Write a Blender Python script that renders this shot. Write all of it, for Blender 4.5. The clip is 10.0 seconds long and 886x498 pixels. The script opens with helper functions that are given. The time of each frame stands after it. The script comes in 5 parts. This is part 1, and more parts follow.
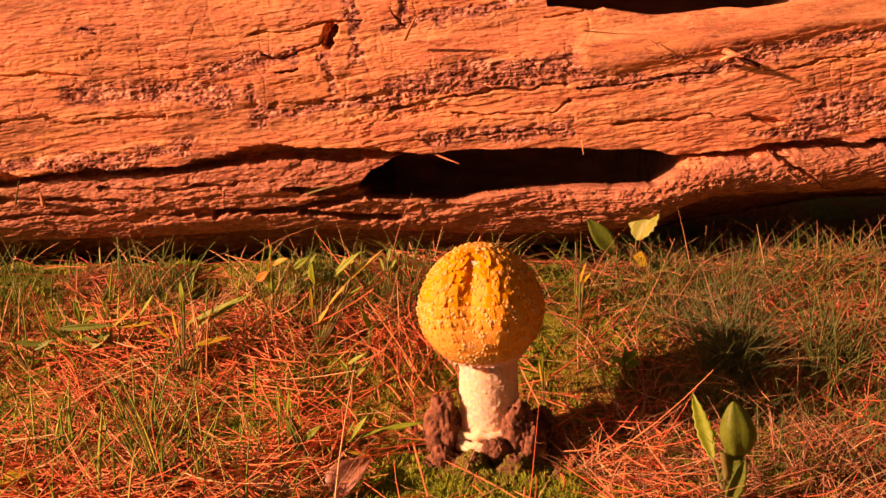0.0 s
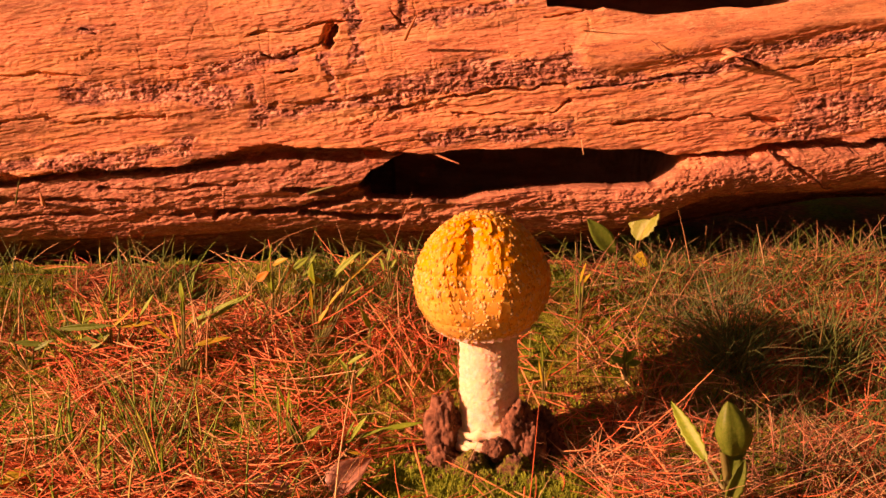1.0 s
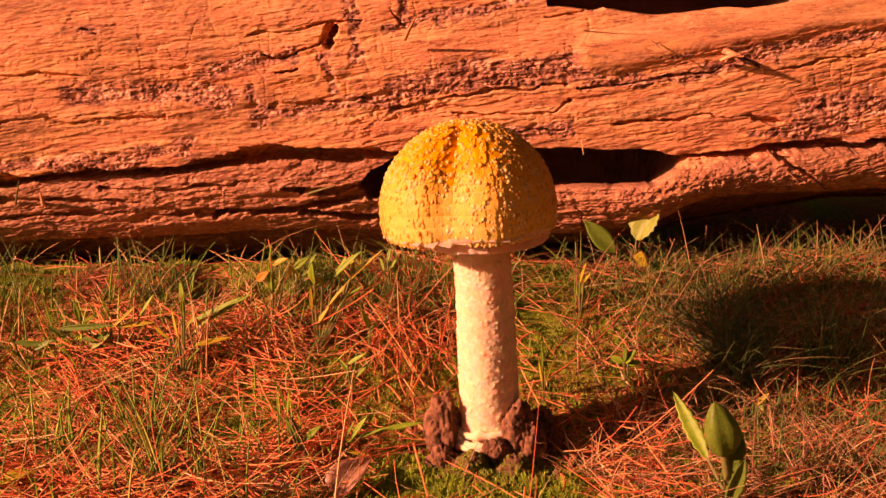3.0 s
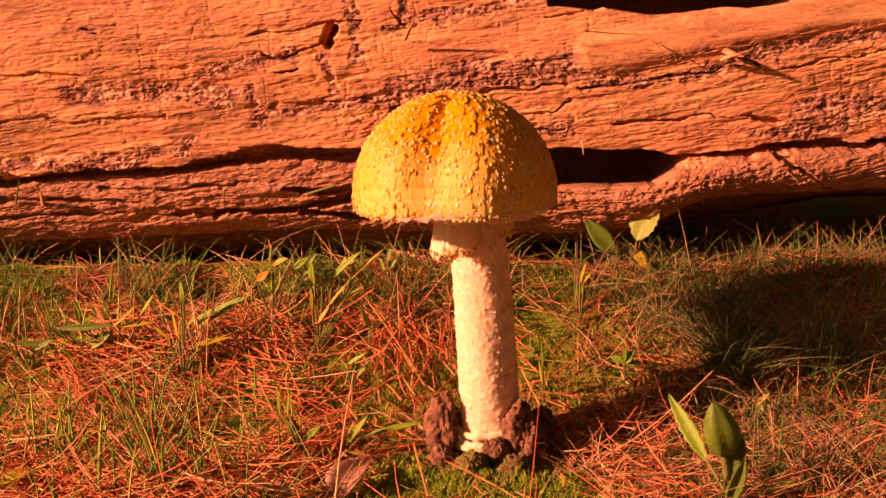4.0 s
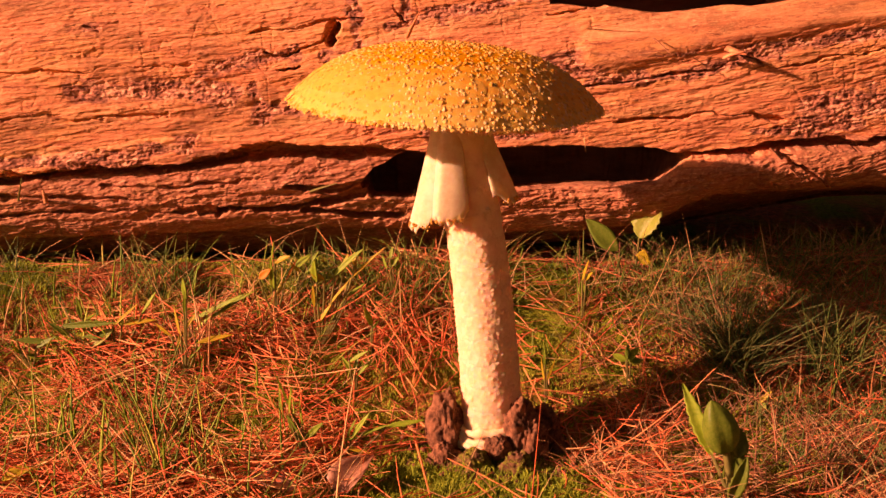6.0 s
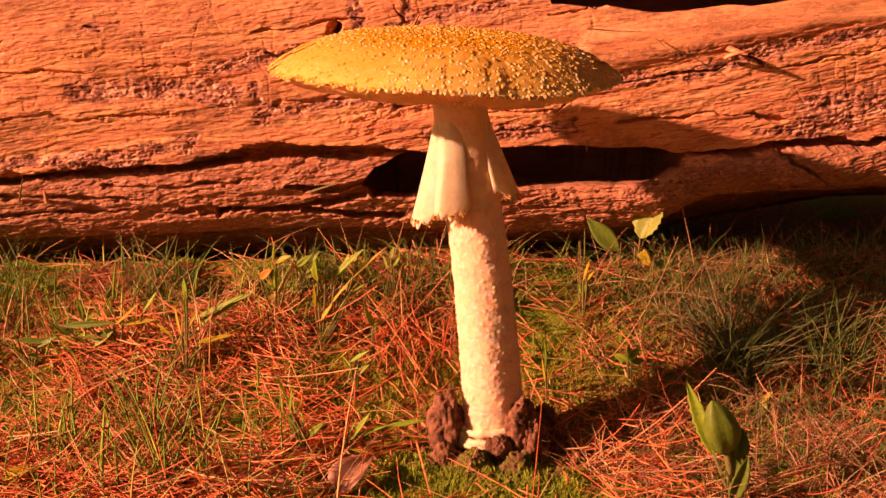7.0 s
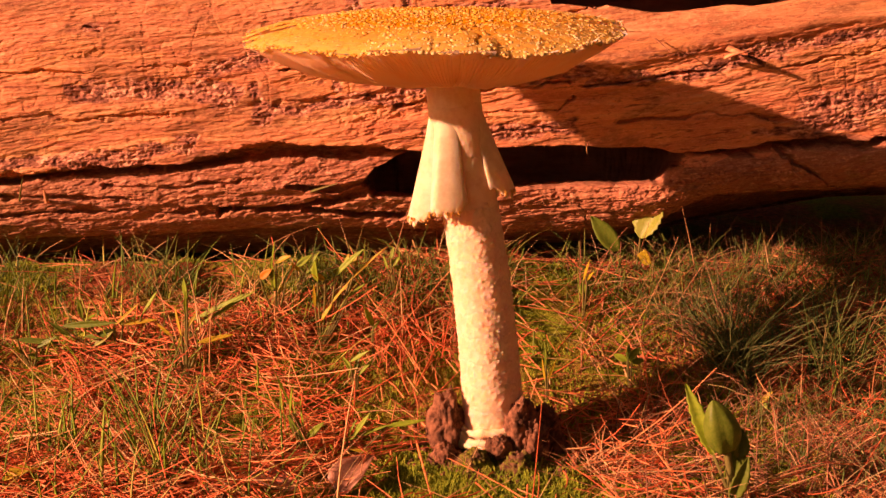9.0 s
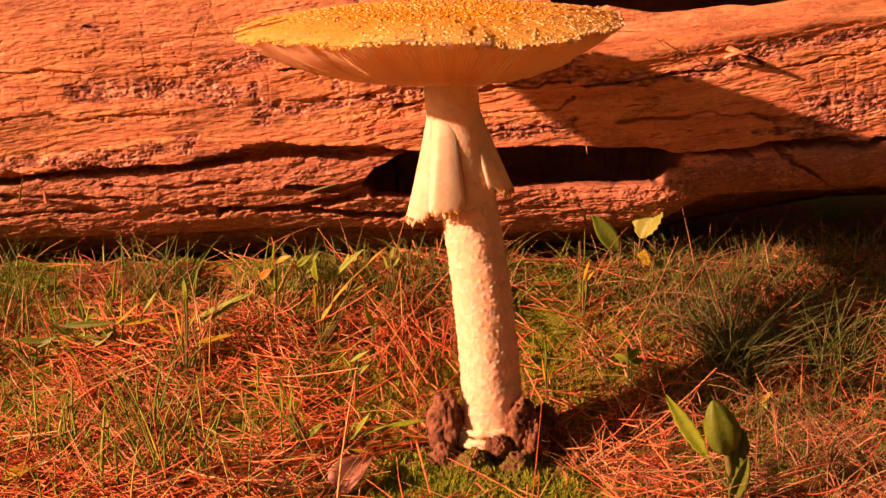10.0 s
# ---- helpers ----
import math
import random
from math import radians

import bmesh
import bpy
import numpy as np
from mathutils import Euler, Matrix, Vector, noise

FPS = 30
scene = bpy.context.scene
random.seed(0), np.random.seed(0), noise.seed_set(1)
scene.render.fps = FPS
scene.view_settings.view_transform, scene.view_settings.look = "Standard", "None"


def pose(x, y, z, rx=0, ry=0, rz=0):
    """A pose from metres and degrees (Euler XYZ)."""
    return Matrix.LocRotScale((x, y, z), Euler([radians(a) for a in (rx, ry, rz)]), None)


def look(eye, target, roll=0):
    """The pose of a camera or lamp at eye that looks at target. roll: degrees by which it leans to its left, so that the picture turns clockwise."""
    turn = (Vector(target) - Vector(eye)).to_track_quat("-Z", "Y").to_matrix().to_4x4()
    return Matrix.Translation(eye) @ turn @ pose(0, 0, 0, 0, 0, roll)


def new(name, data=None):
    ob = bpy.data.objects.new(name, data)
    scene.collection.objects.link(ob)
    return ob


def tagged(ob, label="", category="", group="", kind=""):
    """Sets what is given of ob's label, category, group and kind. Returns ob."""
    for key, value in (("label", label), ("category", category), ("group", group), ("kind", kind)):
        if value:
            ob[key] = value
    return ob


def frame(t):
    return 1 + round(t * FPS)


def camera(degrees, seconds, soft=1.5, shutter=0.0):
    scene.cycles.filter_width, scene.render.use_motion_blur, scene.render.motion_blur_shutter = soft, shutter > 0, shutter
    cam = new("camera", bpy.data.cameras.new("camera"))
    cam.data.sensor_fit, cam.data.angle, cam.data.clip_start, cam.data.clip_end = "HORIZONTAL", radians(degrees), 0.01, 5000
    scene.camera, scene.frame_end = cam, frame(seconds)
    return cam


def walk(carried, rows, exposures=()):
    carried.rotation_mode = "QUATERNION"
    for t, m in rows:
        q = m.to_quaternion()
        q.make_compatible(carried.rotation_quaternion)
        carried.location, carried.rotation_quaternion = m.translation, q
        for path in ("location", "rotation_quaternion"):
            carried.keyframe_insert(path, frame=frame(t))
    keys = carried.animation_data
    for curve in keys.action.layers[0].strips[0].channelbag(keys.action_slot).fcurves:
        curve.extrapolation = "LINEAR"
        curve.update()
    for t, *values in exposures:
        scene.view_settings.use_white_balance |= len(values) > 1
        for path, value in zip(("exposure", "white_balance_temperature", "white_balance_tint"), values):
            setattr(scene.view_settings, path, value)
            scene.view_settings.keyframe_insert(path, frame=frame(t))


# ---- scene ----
# camera: a hand's length above the moss, looking down a little at the toadstool
cam = camera(40.0, 10.0)
EYE = Vector((0.0, -0.45, 0.205))
walk(cam, [(0.0, pose(0, -0.45, 0.205, 74.7)), (2.5, pose(0, -0.45, 0.205, 74.7)), (4.5, pose(0, -0.45, 0.205, 74.7, 0, 0.02)),
           (5.0, pose(0, -0.45, 0.2048, 74.7, 0, 0.06)), (5.5, pose(0.0003, -0.45, 0.2043, 74.7, 0, 0.12)),
           (7.0, pose(0.0008, -0.45, 0.203, 74.8, 0, 0.25)), (10.0, pose(0.0008, -0.45, 0.203, 74.8, 0, 0.25))],
     exposures=[(0.0, 1.02, 9000, 45), (10.0, 1.02, 9000, 45)])

# ---- light: a low warm sun over the left shoulder, a weak sky ----
SUN_AZ, SUN_EL = 70.5, 22.5
sun_way = Vector((-math.sin(radians(SUN_AZ)), -math.cos(radians(SUN_AZ)), math.tan(radians(SUN_EL)))).normalized()
world = bpy.data.worlds.new("sky")
scene.world = world
world.use_nodes = True
sky = world.node_tree.nodes.new("ShaderNodeTexSky")
sky.sky_type, sky.sun_disc = "NISHITA", False
sky.air_density, sky.dust_density, sky.ozone_density = 0.6, 8.0, 0.0
sky.sun_elevation, sky.sun_rotation = radians(SUN_EL), radians(180 + SUN_AZ)
haze = world.node_tree.nodes.new("ShaderNodeMix")
haze.data_type, haze.blend_type = "RGBA", "MULTIPLY"
haze.inputs[0].default_value, haze.inputs[7].default_value = 1.0, (1.0, 0.84, 0.74, 1)
world.node_tree.links.new(sky.outputs[0], haze.inputs[6])
world.node_tree.links.new(haze.outputs[2], world.node_tree.nodes["Background"].inputs[0])
world.node_tree.nodes["Background"].inputs[1].default_value = 0.016
lamp = bpy.data.lights.new("sun", "SUN")
lamp.energy, lamp.angle, lamp.color = 5.0, radians(1.2), (1.0, 0.585, 0.425)
sun = new("sun", lamp)
sun.matrix_world = look(sun_way * 3, (0, 0, 0))


# ---- materials ----
def material(name, rough=0.8, spec=0.3):
    m = bpy.data.materials.new(name)
    m.use_nodes = True
    b = m.node_tree.nodes["Principled BSDF"]
    b.inputs["Roughness"].default_value = rough
    b.inputs["Specular IOR Level"].default_value = spec
    return m, m.node_tree, b


def node(tree, kind, **values):
    n = tree.nodes.new("ShaderNode" + kind)
    for key, v in values.items():
        n.inputs[key.replace("_", " ")].default_value = v
    return n


def coords(tree, scale=(1, 1, 1), turn=(0, 0, 0)):
    c = tree.nodes.new("ShaderNodeTexCoord")
    m = tree.nodes.new("ShaderNodeMapping")
    m.inputs["Scale"].default_value = scale
    src = c.outputs["Object"]
    if any(turn):
        r = tree.nodes.new("ShaderNodeMapping")
        r.inputs["Rotation"].default_value = turn
        tree.links.new(src, r.inputs[0])
        src = r.outputs[0]
    tree.links.new(src, m.inputs[0])
    return m.outputs[0]


def noise_tex(tree, vec, scale, detail=6, rough=0.6, distortion=0.0):
    n = node(tree, "TexNoise", Scale=scale, Detail=detail, Roughness=rough, Distortion=distortion)
    if vec is not None:
        tree.links.new(vec, n.inputs["Vector"])
    return n.outputs["Fac"]


def ramp(tree, fac, stops):
    r = tree.nodes.new("ShaderNodeValToRGB")
    el = r.color_ramp.elements
    while len(el) < len(stops):
        el.new(0.5)
    for e, (p, c) in zip(el, stops):
        e.position, e.color = p, (*c, 1)
    tree.links.new(fac, r.inputs[0])
    return r.outputs[0]


def mix(tree, fac, a, b, blend="MIX"):
    n = tree.nodes.new("ShaderNodeMix")
    n.data_type, n.blend_type = "RGBA", blend
    for i, v in ((0, fac), (6, a), (7, b)):
        if isinstance(v, (int, float)):
            n.inputs[i].default_value = v
        elif isinstance(v, tuple):
            n.inputs[i].default_value = (*v, 1)
        else:
            tree.links.new(v, n.inputs[i])
    return n.outputs[2]


def bump(tree, bsdf, height, strength, distance):
    n = node(tree, "Bump", Strength=strength, Distance=distance)
    tree.links.new(height, n.inputs["Height"])
    tree.links.new(n.outputs[0], bsdf.inputs["Normal"])


def island(tree, piece=False):
    if piece:
        return tree.nodes.new("ShaderNodeObjectInfo").outputs["Random"]
    return tree.nodes.new("ShaderNodeNewGeometry").outputs["Random Per Island"]


def let_through(t, b, colour, share):
    """Thin flesh and leaves let a share of the light through."""
    back = node(t, "BsdfTranslucent")
    t.links.new(colour, back.inputs["Color"])
    both = t.nodes.new("ShaderNodeMixShader")
    both.inputs[0].default_value = share
    t.links.new(b.outputs[0], both.inputs[1])
    t.links.new(back.outputs[0], both.inputs[2])
    t.links.new(both.outputs[0], t.nodes["Material Output"].inputs["Surface"])


def attribute(tree, name):
    n = tree.nodes.new("ShaderNodeAttribute")
    n.attribute_name = name
    return n.outputs["Fac"]


def wood_material(name, brown=0.0):
    """Barkless weathered wood: warm salmon heartwood, grey-mauve crumbling bands, fine checks along the grain."""
    m, t, b = material(name, 0.85, 0.2)
    tilt = (0, radians(6.5), 0)
    long = coords(t, (7, 40, 70), tilt)
    fine = coords(t, (60, 200, 420), tilt)
    spot = coords(t, (120, 150, 220), tilt)
    crisp = coords(t, (420, 420, 760), tilt)
    streak = noise_tex(t, long, 1.0, 10, 0.66, 0.6)
    base = ramp(t, streak, [(0.34, (0.34, 0.115, 0.06)), (0.43, (0.56, 0.205, 0.098)), (0.52, (0.68, 0.285, 0.135)), (0.62, (0.77, 0.41, 0.19))])
    wide = ramp(t, noise_tex(t, coords(t, (7, 9, 20), tilt), 1.0, 4, 0.6, 0.8), [(0.44, (0, 0, 0)), (0.60, (0.8, 0.8, 0.8))])
    base = mix(t, wide, base, (0.64, 0.25, 0.125))
    # broad stains along the grain: olive brown damp wood and golden fresher wood
    damp = ramp(t, noise_tex(t, coords(t, (13, 20, 38), tilt), 1.0, 7, 0.68, 1.2), [(0.50, (0, 0, 0)), (0.60, (0.85, 0.85, 0.85))])
    base = mix(t, damp, base, (0.34, 0.155, 0.07))
    gold = ramp(t, noise_tex(t, coords(t, (16, 22, 60), tilt), 1.3, 6, 0.65, 0.7), [(0.50, (0, 0, 0)), (0.62, (0.55, 0.55, 0.55))])
    base = mix(t, gold, base, (0.80, 0.37, 0.14))
    if brown:
        base = mix(t, 0.74, base, (0.27, 0.114, 0.066))
        green = ramp(t, noise_tex(t, coords(t, (22, 30, 70), tilt), 1.0, 7, 0.7, 0.8), [(0.55, (0, 0, 0)), (0.66, (0.6, 0.6, 0.6))])
        base = mix(t, green, base, (0.17, 0.14, 0.035))
    fleck = noise_tex(t, crisp, 1.0, 5, 0.8, 0.4)
    # fine open checks along the grain, and worn pores
    dark = ramp(t, noise_tex(t, fine, 1.0, 6, 0.7, 0.8), [(0.37, (0.85, 0.85, 0.85)), (0.44, (0, 0, 0))])
    c = mix(t, dark, base, (0.22, 0.065, 0.036))
    c = mix(t, ramp(t, fleck, [(0.54, (0, 0, 0)), (0.62, (0.4, 0.4, 0.4))]), c, (0.84, 0.46, 0.24))
    c = mix(t, ramp(t, fleck, [(0.36, (0.55, 0.55, 0.55)), (0.43, (0, 0, 0))]), c, (0.36, 0.11, 0.06))
    grain = noise_tex(t, coords(t, (170, 300, 1500), tilt), 1.0, 4, 0.75, 0.5)
    c = mix(t, ramp(t, grain, [(0.36, (0.5, 0.5, 0.5)), (0.43, (0, 0, 0))]), c, (0.28, 0.095, 0.05))
    c = mix(t, ramp(t, grain, [(0.57, (0, 0, 0)), (0.64, (0.5, 0.5, 0.5))]), c, (0.86, 0.50, 0.27))
    pits = ramp(t, noise_tex(t, spot, 1.9, 5, 0.8), [(0.34, (0.7, 0.7, 0.7)), (0.40, (0, 0, 0))])
    c = mix(t, pits, c, (0.20, 0.06, 0.035))
    # the grey-mauve weathered bands, speckled with pale fibres
    grey = ramp(t, noise_tex(t, coords(t, (160, 200, 420), tilt), 1.0, 6, 0.75), [(0.38, (0.07, 0.028, 0.02)), (0.46, (0.27, 0.105, 0.068)), (0.53, (0.43, 0.185, 0.12)), (0.60, (0.74, 0.42, 0.26))])
    patch = noise_tex(t, coords(t, (40, 50, 110), tilt), 1.0, 8, 0.7, 1.0)
    blend = node(t, "Math", **{})
    blend.operation = "ADD"
    t.links.new(patch, blend.inputs[0])
    t.links.new(attribute(t, "weathering"), blend.inputs[1])
    where = ramp(t, blend.outputs[0], [(0.57 - brown, (0, 0, 0)), (0.80 - brown, (0.95, 0.95, 0.95))])
    c = mix(t, where, c, grey)
    t.links.new(c, b.inputs["Base Color"])
    bump(t, b, mix(t, 0.4, mix(t, 0.5, noise_tex(t, fine, 1.0, 9, 0.8), noise_tex(t, spot, 1.2, 6, 0.8)), mix(t, 0.5, fleck, grain)), 0.8, 0.0009)
    return m


def hollow_wood_material():
    m, t, b = material("hollow_wood", 0.95, 0.1)
    c = ramp(t, noise_tex(t, coords(t, (30, 60, 120)), 1.0, 6, 0.7), [(0.4, (0.26, 0.13, 0.09)), (0.6, (0.42, 0.23, 0.16))])
    t.links.new(c, b.inputs["Base Color"])
    bump(t, b, noise_tex(t, coords(t, (60, 90, 160)), 1.0, 6, 0.7), 0.8, 0.002)
    return m


def ground_material():
    m, t, b = material("mossy_soil", 0.95, 0.1)
    c = coords(t)
    moss = ramp(t, noise_tex(t, c, 420, 6, 0.7), [(0.3, (0.06, 0.08, 0.012)), (0.5, (0.19, 0.25, 0.025)), (0.65, (0.32, 0.38, 0.05))])
    soil = ramp(t, noise_tex(t, c, 300, 6, 0.7), [(0.38, (0.22, 0.07, 0.033)), (0.62, (0.60, 0.20, 0.09))])
    where = ramp(t, noise_tex(t, c, 14, 5, 0.6), [(0.42, (0, 0, 0)), (0.58, (1, 1, 1))])
    t.links.new(mix(t, where, soil, moss), b.inputs["Base Color"])
    bump(t, b, noise_tex(t, c, 600, 6, 0.8), 1.0, 0.002)
    return m


def mossy_soil_material():
    """Soil crumbs with a film of moss in patches."""
    m, t, b = material("mossy_clod", 0.95, 0.1)
    c = coords(t)
    soil = ramp(t, noise_tex(t, c, 260, 5, 0.6), [(0.4, (0.07, 0.032, 0.018)), (0.62, (0.24, 0.12, 0.072))])
    moss = ramp(t, noise_tex(t, c, 1500, 4, 0.7), [(0.35, (0.05, 0.07, 0.01)), (0.65, (0.30, 0.34, 0.04))])
    t.links.new(mix(t, ramp(t, noise_tex(t, c, 150, 5, 0.7), [(0.42, (0, 0, 0)), (0.56, (1, 1, 1))]), soil, moss), b.inputs["Base Color"])
    bump(t, b, noise_tex(t, c, 1100, 5, 0.75), 1.0, 0.0008)
    return m


def strand_material(name, stops, rough=0.6, sheen=0.0, thin=0.0):
    m, t, b = material(name, rough, 0.35)
    c = ramp(t, island(t), stops)
    grain = ramp(t, noise_tex(t, coords(t), 250, 3), [(0.3, (0.6, 0.6, 0.6)), (0.7, (1, 1, 1))])
    t.links.new(mix(t, 1.0, c, grain, "MULTIPLY"), b.inputs["Base Color"])
    if sheen:
        b.inputs["Subsurface Weight"].default_value = sheen
        b.inputs["Subsurface Radius"].default_value = (0.002, 0.002, 0.0005)
    if thin:
        let_through(t, b, c, thin)
    return m


def leaf_material(name, a, b2, vein):
    m, t, b = material(name, 0.5, 0.4)
    c = ramp(t, noise_tex(t, coords(t), 160, 5, 0.6), [(0.3, a), (0.7, b2)])
    fine = ramp(t, noise_tex(t, coords(t), 900, 3), [(0.4, (0, 0, 0)), (0.7, (0.5, 0.5, 0.5))])
    c = mix(t, fine, c, vein)
    t.links.new(c, b.inputs["Base Color"])
    bump(t, b, noise_tex(t, coords(t), 700, 3), 0.4, 0.0005)
    let_through(t, b, c, 0.3)
    return m


def flesh_material(name, stops, scale, rough, sss, bumpy=0.3, radius=(0.004, 0.002, 0.0008), thin=0.0, pale=0.0):
    m, t, b = material(name, rough, 0.3)
    c = ramp(t, noise_tex(t, coords(t), scale, 5, 0.6), stops)
    t.links.new(c, b.inputs["Base Color"])
    b.inputs["Subsurface Weight"].default_value = sss
    b.inputs["Subsurface Scale"].default_value = 1.0
    b.inputs["Subsurface Radius"].default_value = radius
    bump(t, b, noise_tex(t, coords(t), scale * 4, 5, 0.7), bumpy, 0.0004)
    if thin:
        let_through(t, b, mix(t, pale, c, (0.98, 0.80, 0.58)) if pale else c, thin)
    return m


WOOD = wood_material("weathered_wood")
WOOD_BROWN = wood_material("brown_lower_wood", 0.10)
HOLLOW_WOOD = hollow_wood_material()
GROUND = ground_material()
NEEDLE = strand_material("dry_needle", [(0.0, (0.34, 0.08, 0.035)), (0.3, (0.72, 0.17, 0.08)), (0.6, (0.86, 0.25, 0.11)), (0.8, (0.80, 0.36, 0.15)), (1.0, (0.62, 0.46, 0.17))])
GRASS = strand_material("grass_green", [(0.0, (0.10, 0.20, 0.018)), (0.45, (0.19, 0.33, 0.028)), (0.8, (0.36, 0.44, 0.06)), (1.0, (0.60, 0.46, 0.14))])
GRASS_EDGE = strand_material("edge_grass", [(0.0, (0.07, 0.14, 0.02)), (0.5, (0.13, 0.23, 0.03)), (0.85, (0.26, 0.33, 0.05)), (1.0, (0.50, 0.34, 0.12))])
GRASS_BANK = strand_material("bank_grass", [(0.0, (0.06, 0.115, 0.025)), (0.45, (0.11, 0.19, 0.035)), (0.8, (0.20, 0.25, 0.06)), (1.0, (0.36, 0.26, 0.10))])
GRASS_DARK = strand_material("grass_dark", [(0.0, (0.06, 0.11, 0.03)), (0.5, (0.11, 0.18, 0.05)), (0.85, (0.19, 0.23, 0.08)), (1.0, (0.30, 0.20, 0.09))])
# brighter copy of the needle colour, making up for sunlight lost between needles
NEEDLE_TOP = strand_material("bright_top_needle", [(0.0, (0.80, 0.17, 0.07)), (0.45, (0.95, 0.26, 0.10)), (0.75, (0.95, 0.38, 0.15)), (1.0, (0.90, 0.58, 0.26))])
MOSS = strand_material("moss_green", [(0.0, (0.14, 0.22, 0.015)), (0.6, (0.29, 0.41, 0.028)), (1.0, (0.48, 0.54, 0.06))], 0.8)
DRY = strand_material("dry_grass", [(0.0, (0.18, 0.10, 0.05)), (0.45, (0.42, 0.19, 0.10)), (0.7, (0.60, 0.24, 0.12)), (0.85, (0.50, 0.36, 0.18)), (1.0, (0.24, 0.25, 0.06))])
STRAW = strand_material("straw", [(0.0, (0.52, 0.24, 0.10)), (0.6, (0.68, 0.40, 0.18)), (1.0, (0.76, 0.55, 0.28))])
LEAF = leaf_material("leaf_green", (0.15, 0.27, 0.018), (0.28, 0.42, 0.035), (0.36, 0.44, 0.07))
LEAF_YELLOW = leaf_material("leaf_yellow", (0.36, 0.36, 0.03), (0.58, 0.42, 0.04), (0.5, 0.28, 0.04))
LEAF_DEAD = leaf_material("leaf_dead", (0.46, 0.23, 0.15), (0.62, 0.35, 0.23), (0.25, 0.12, 0.07))
LEAF_PALE = leaf_material("leaf_pale", (0.20, 0.30, 0.04), (0.33, 0.40, 0.07), (0.40, 0.40, 0.11))
LEAF_DARK = leaf_material("leaf_dark", (0.09, 0.17, 0.015), (0.16, 0.26, 0.03), (0.20, 0.27, 0.05))
LEAF_ORANGE = leaf_material("leaf_orange", (0.62, 0.24, 0.03), (0.78, 0.36, 0.06), (0.5, 0.2, 0.04))
BUD = leaf_material("bud_green", (0.08, 0.15, 0.014), (0.16, 0.24, 0.028), (0.22, 0.27, 0.05))
STALK = leaf_material("stalk", (0.18, 0.16, 0.05), (0.24, 0.24, 0.07), (0.2, 0.2, 0.05))
SOIL = flesh_material("dark_soil", [(0.38, (0.085, 0.038, 0.02)), (0.62, (0.28, 0.126, 0.068))], 260, 0.95, 0.0, 1.0)
MOSSY_SOIL = mossy_soil_material()
CAP = flesh_material("cap_skin", [(0.40, (0.74, 0.29, 0.008)), (0.6, (0.80, 0.43, 0.02))], 160, 0.5, 0.12, thin=0.35)


def between(a, b, f):
    return tuple(p + (q - p) * f for p, q in zip(a, b))


# eleven shades of skin and warts, golden at the crown, cream at the margin
CAP_SHADES, WART_SHADES = [], []
for k in range(11):
    f = max(0.0, (k - 5) / 5) * 0.85
    CAP_SHADES.append(flesh_material("cap_skin", [(0.40, between((0.94, 0.40, 0.008), (0.98, 0.70, 0.18), f)), (0.6, between((0.96, 0.54, 0.025), (0.98, 0.80, 0.28), f))], 160, 0.5, 0.25, radius=(0.002, 0.0012, 0.0005), thin=0.42, pale=0.12))
    WART_SHADES.append(strand_material("wart_flesh", [(0.0, between((0.86, 0.30, 0.012), (0.90, 0.46, 0.06), f)), (0.22, between((0.94, 0.46, 0.05), (0.96, 0.65, 0.18), f)), (0.5, between((0.95, 0.57, 0.12), (0.97, 0.75, 0.32), f)), (1.0, between((0.97, 0.69, 0.26), (0.98, 0.84, 0.50), f))], 0.75, 0.15, 0.25))
WART = WART_SHADES[0]
STEM = flesh_material("stem_flesh", [(0.40, (0.75, 0.51, 0.31)), (0.6, (0.83, 0.62, 0.41))], 260, 0.75, 0.45, 0.25, (0.008, 0.0026, 0.0008))
GILL = flesh_material("gill_flesh", [(0.3, (0.97, 0.77, 0.60)), (0.7, (0.98, 0.85, 0.70))], 200, 0.7, 0.4, 0.3, (0.010, 0.004, 0.0015), thin=0.65)
CRUMB = flesh_material("crumb_ochre", [(0.3, (0.45, 0.20, 0.04)), (0.7, (0.70, 0.40, 0.10))], 400, 0.85, 0.0, 0.8)


# ---- helpers ----
def mesh_from(name, verts, faces, mat, smooth=True):
    me = bpy.data.meshes.new(name)
    me.from_pydata([tuple(v) for v in verts] if not isinstance(verts, np.ndarray) else verts.tolist(), [], faces if isinstance(faces, list) else faces.tolist())
    for x in (mat if isinstance(mat, (list, tuple)) else [mat]):
        me.materials.append(x)
    if smooth:
        me.polygons.foreach_set("use_smooth", [True] * len(me.polygons))
    me.update()
    return me


def mesh_bm(name, bm, mat, smooth=True):
    me = bpy.data.meshes.new(name)
    bm.to_mesh(me)
    bm.free()
    me.materials.append(mat)
    if smooth:
        me.polygons.foreach_set("use_smooth", [True] * len(me.polygons))
    return me


def part(name, me, parent, label="", m=None):
    ob = new(name, me)
    ob.parent = parent
    if m is not None:
        ob.matrix_basis = m
    if label:
        tagged(ob, label)
    return ob


rng = np.random.default_rng(7)
TABLE = rng.random((256, 256))


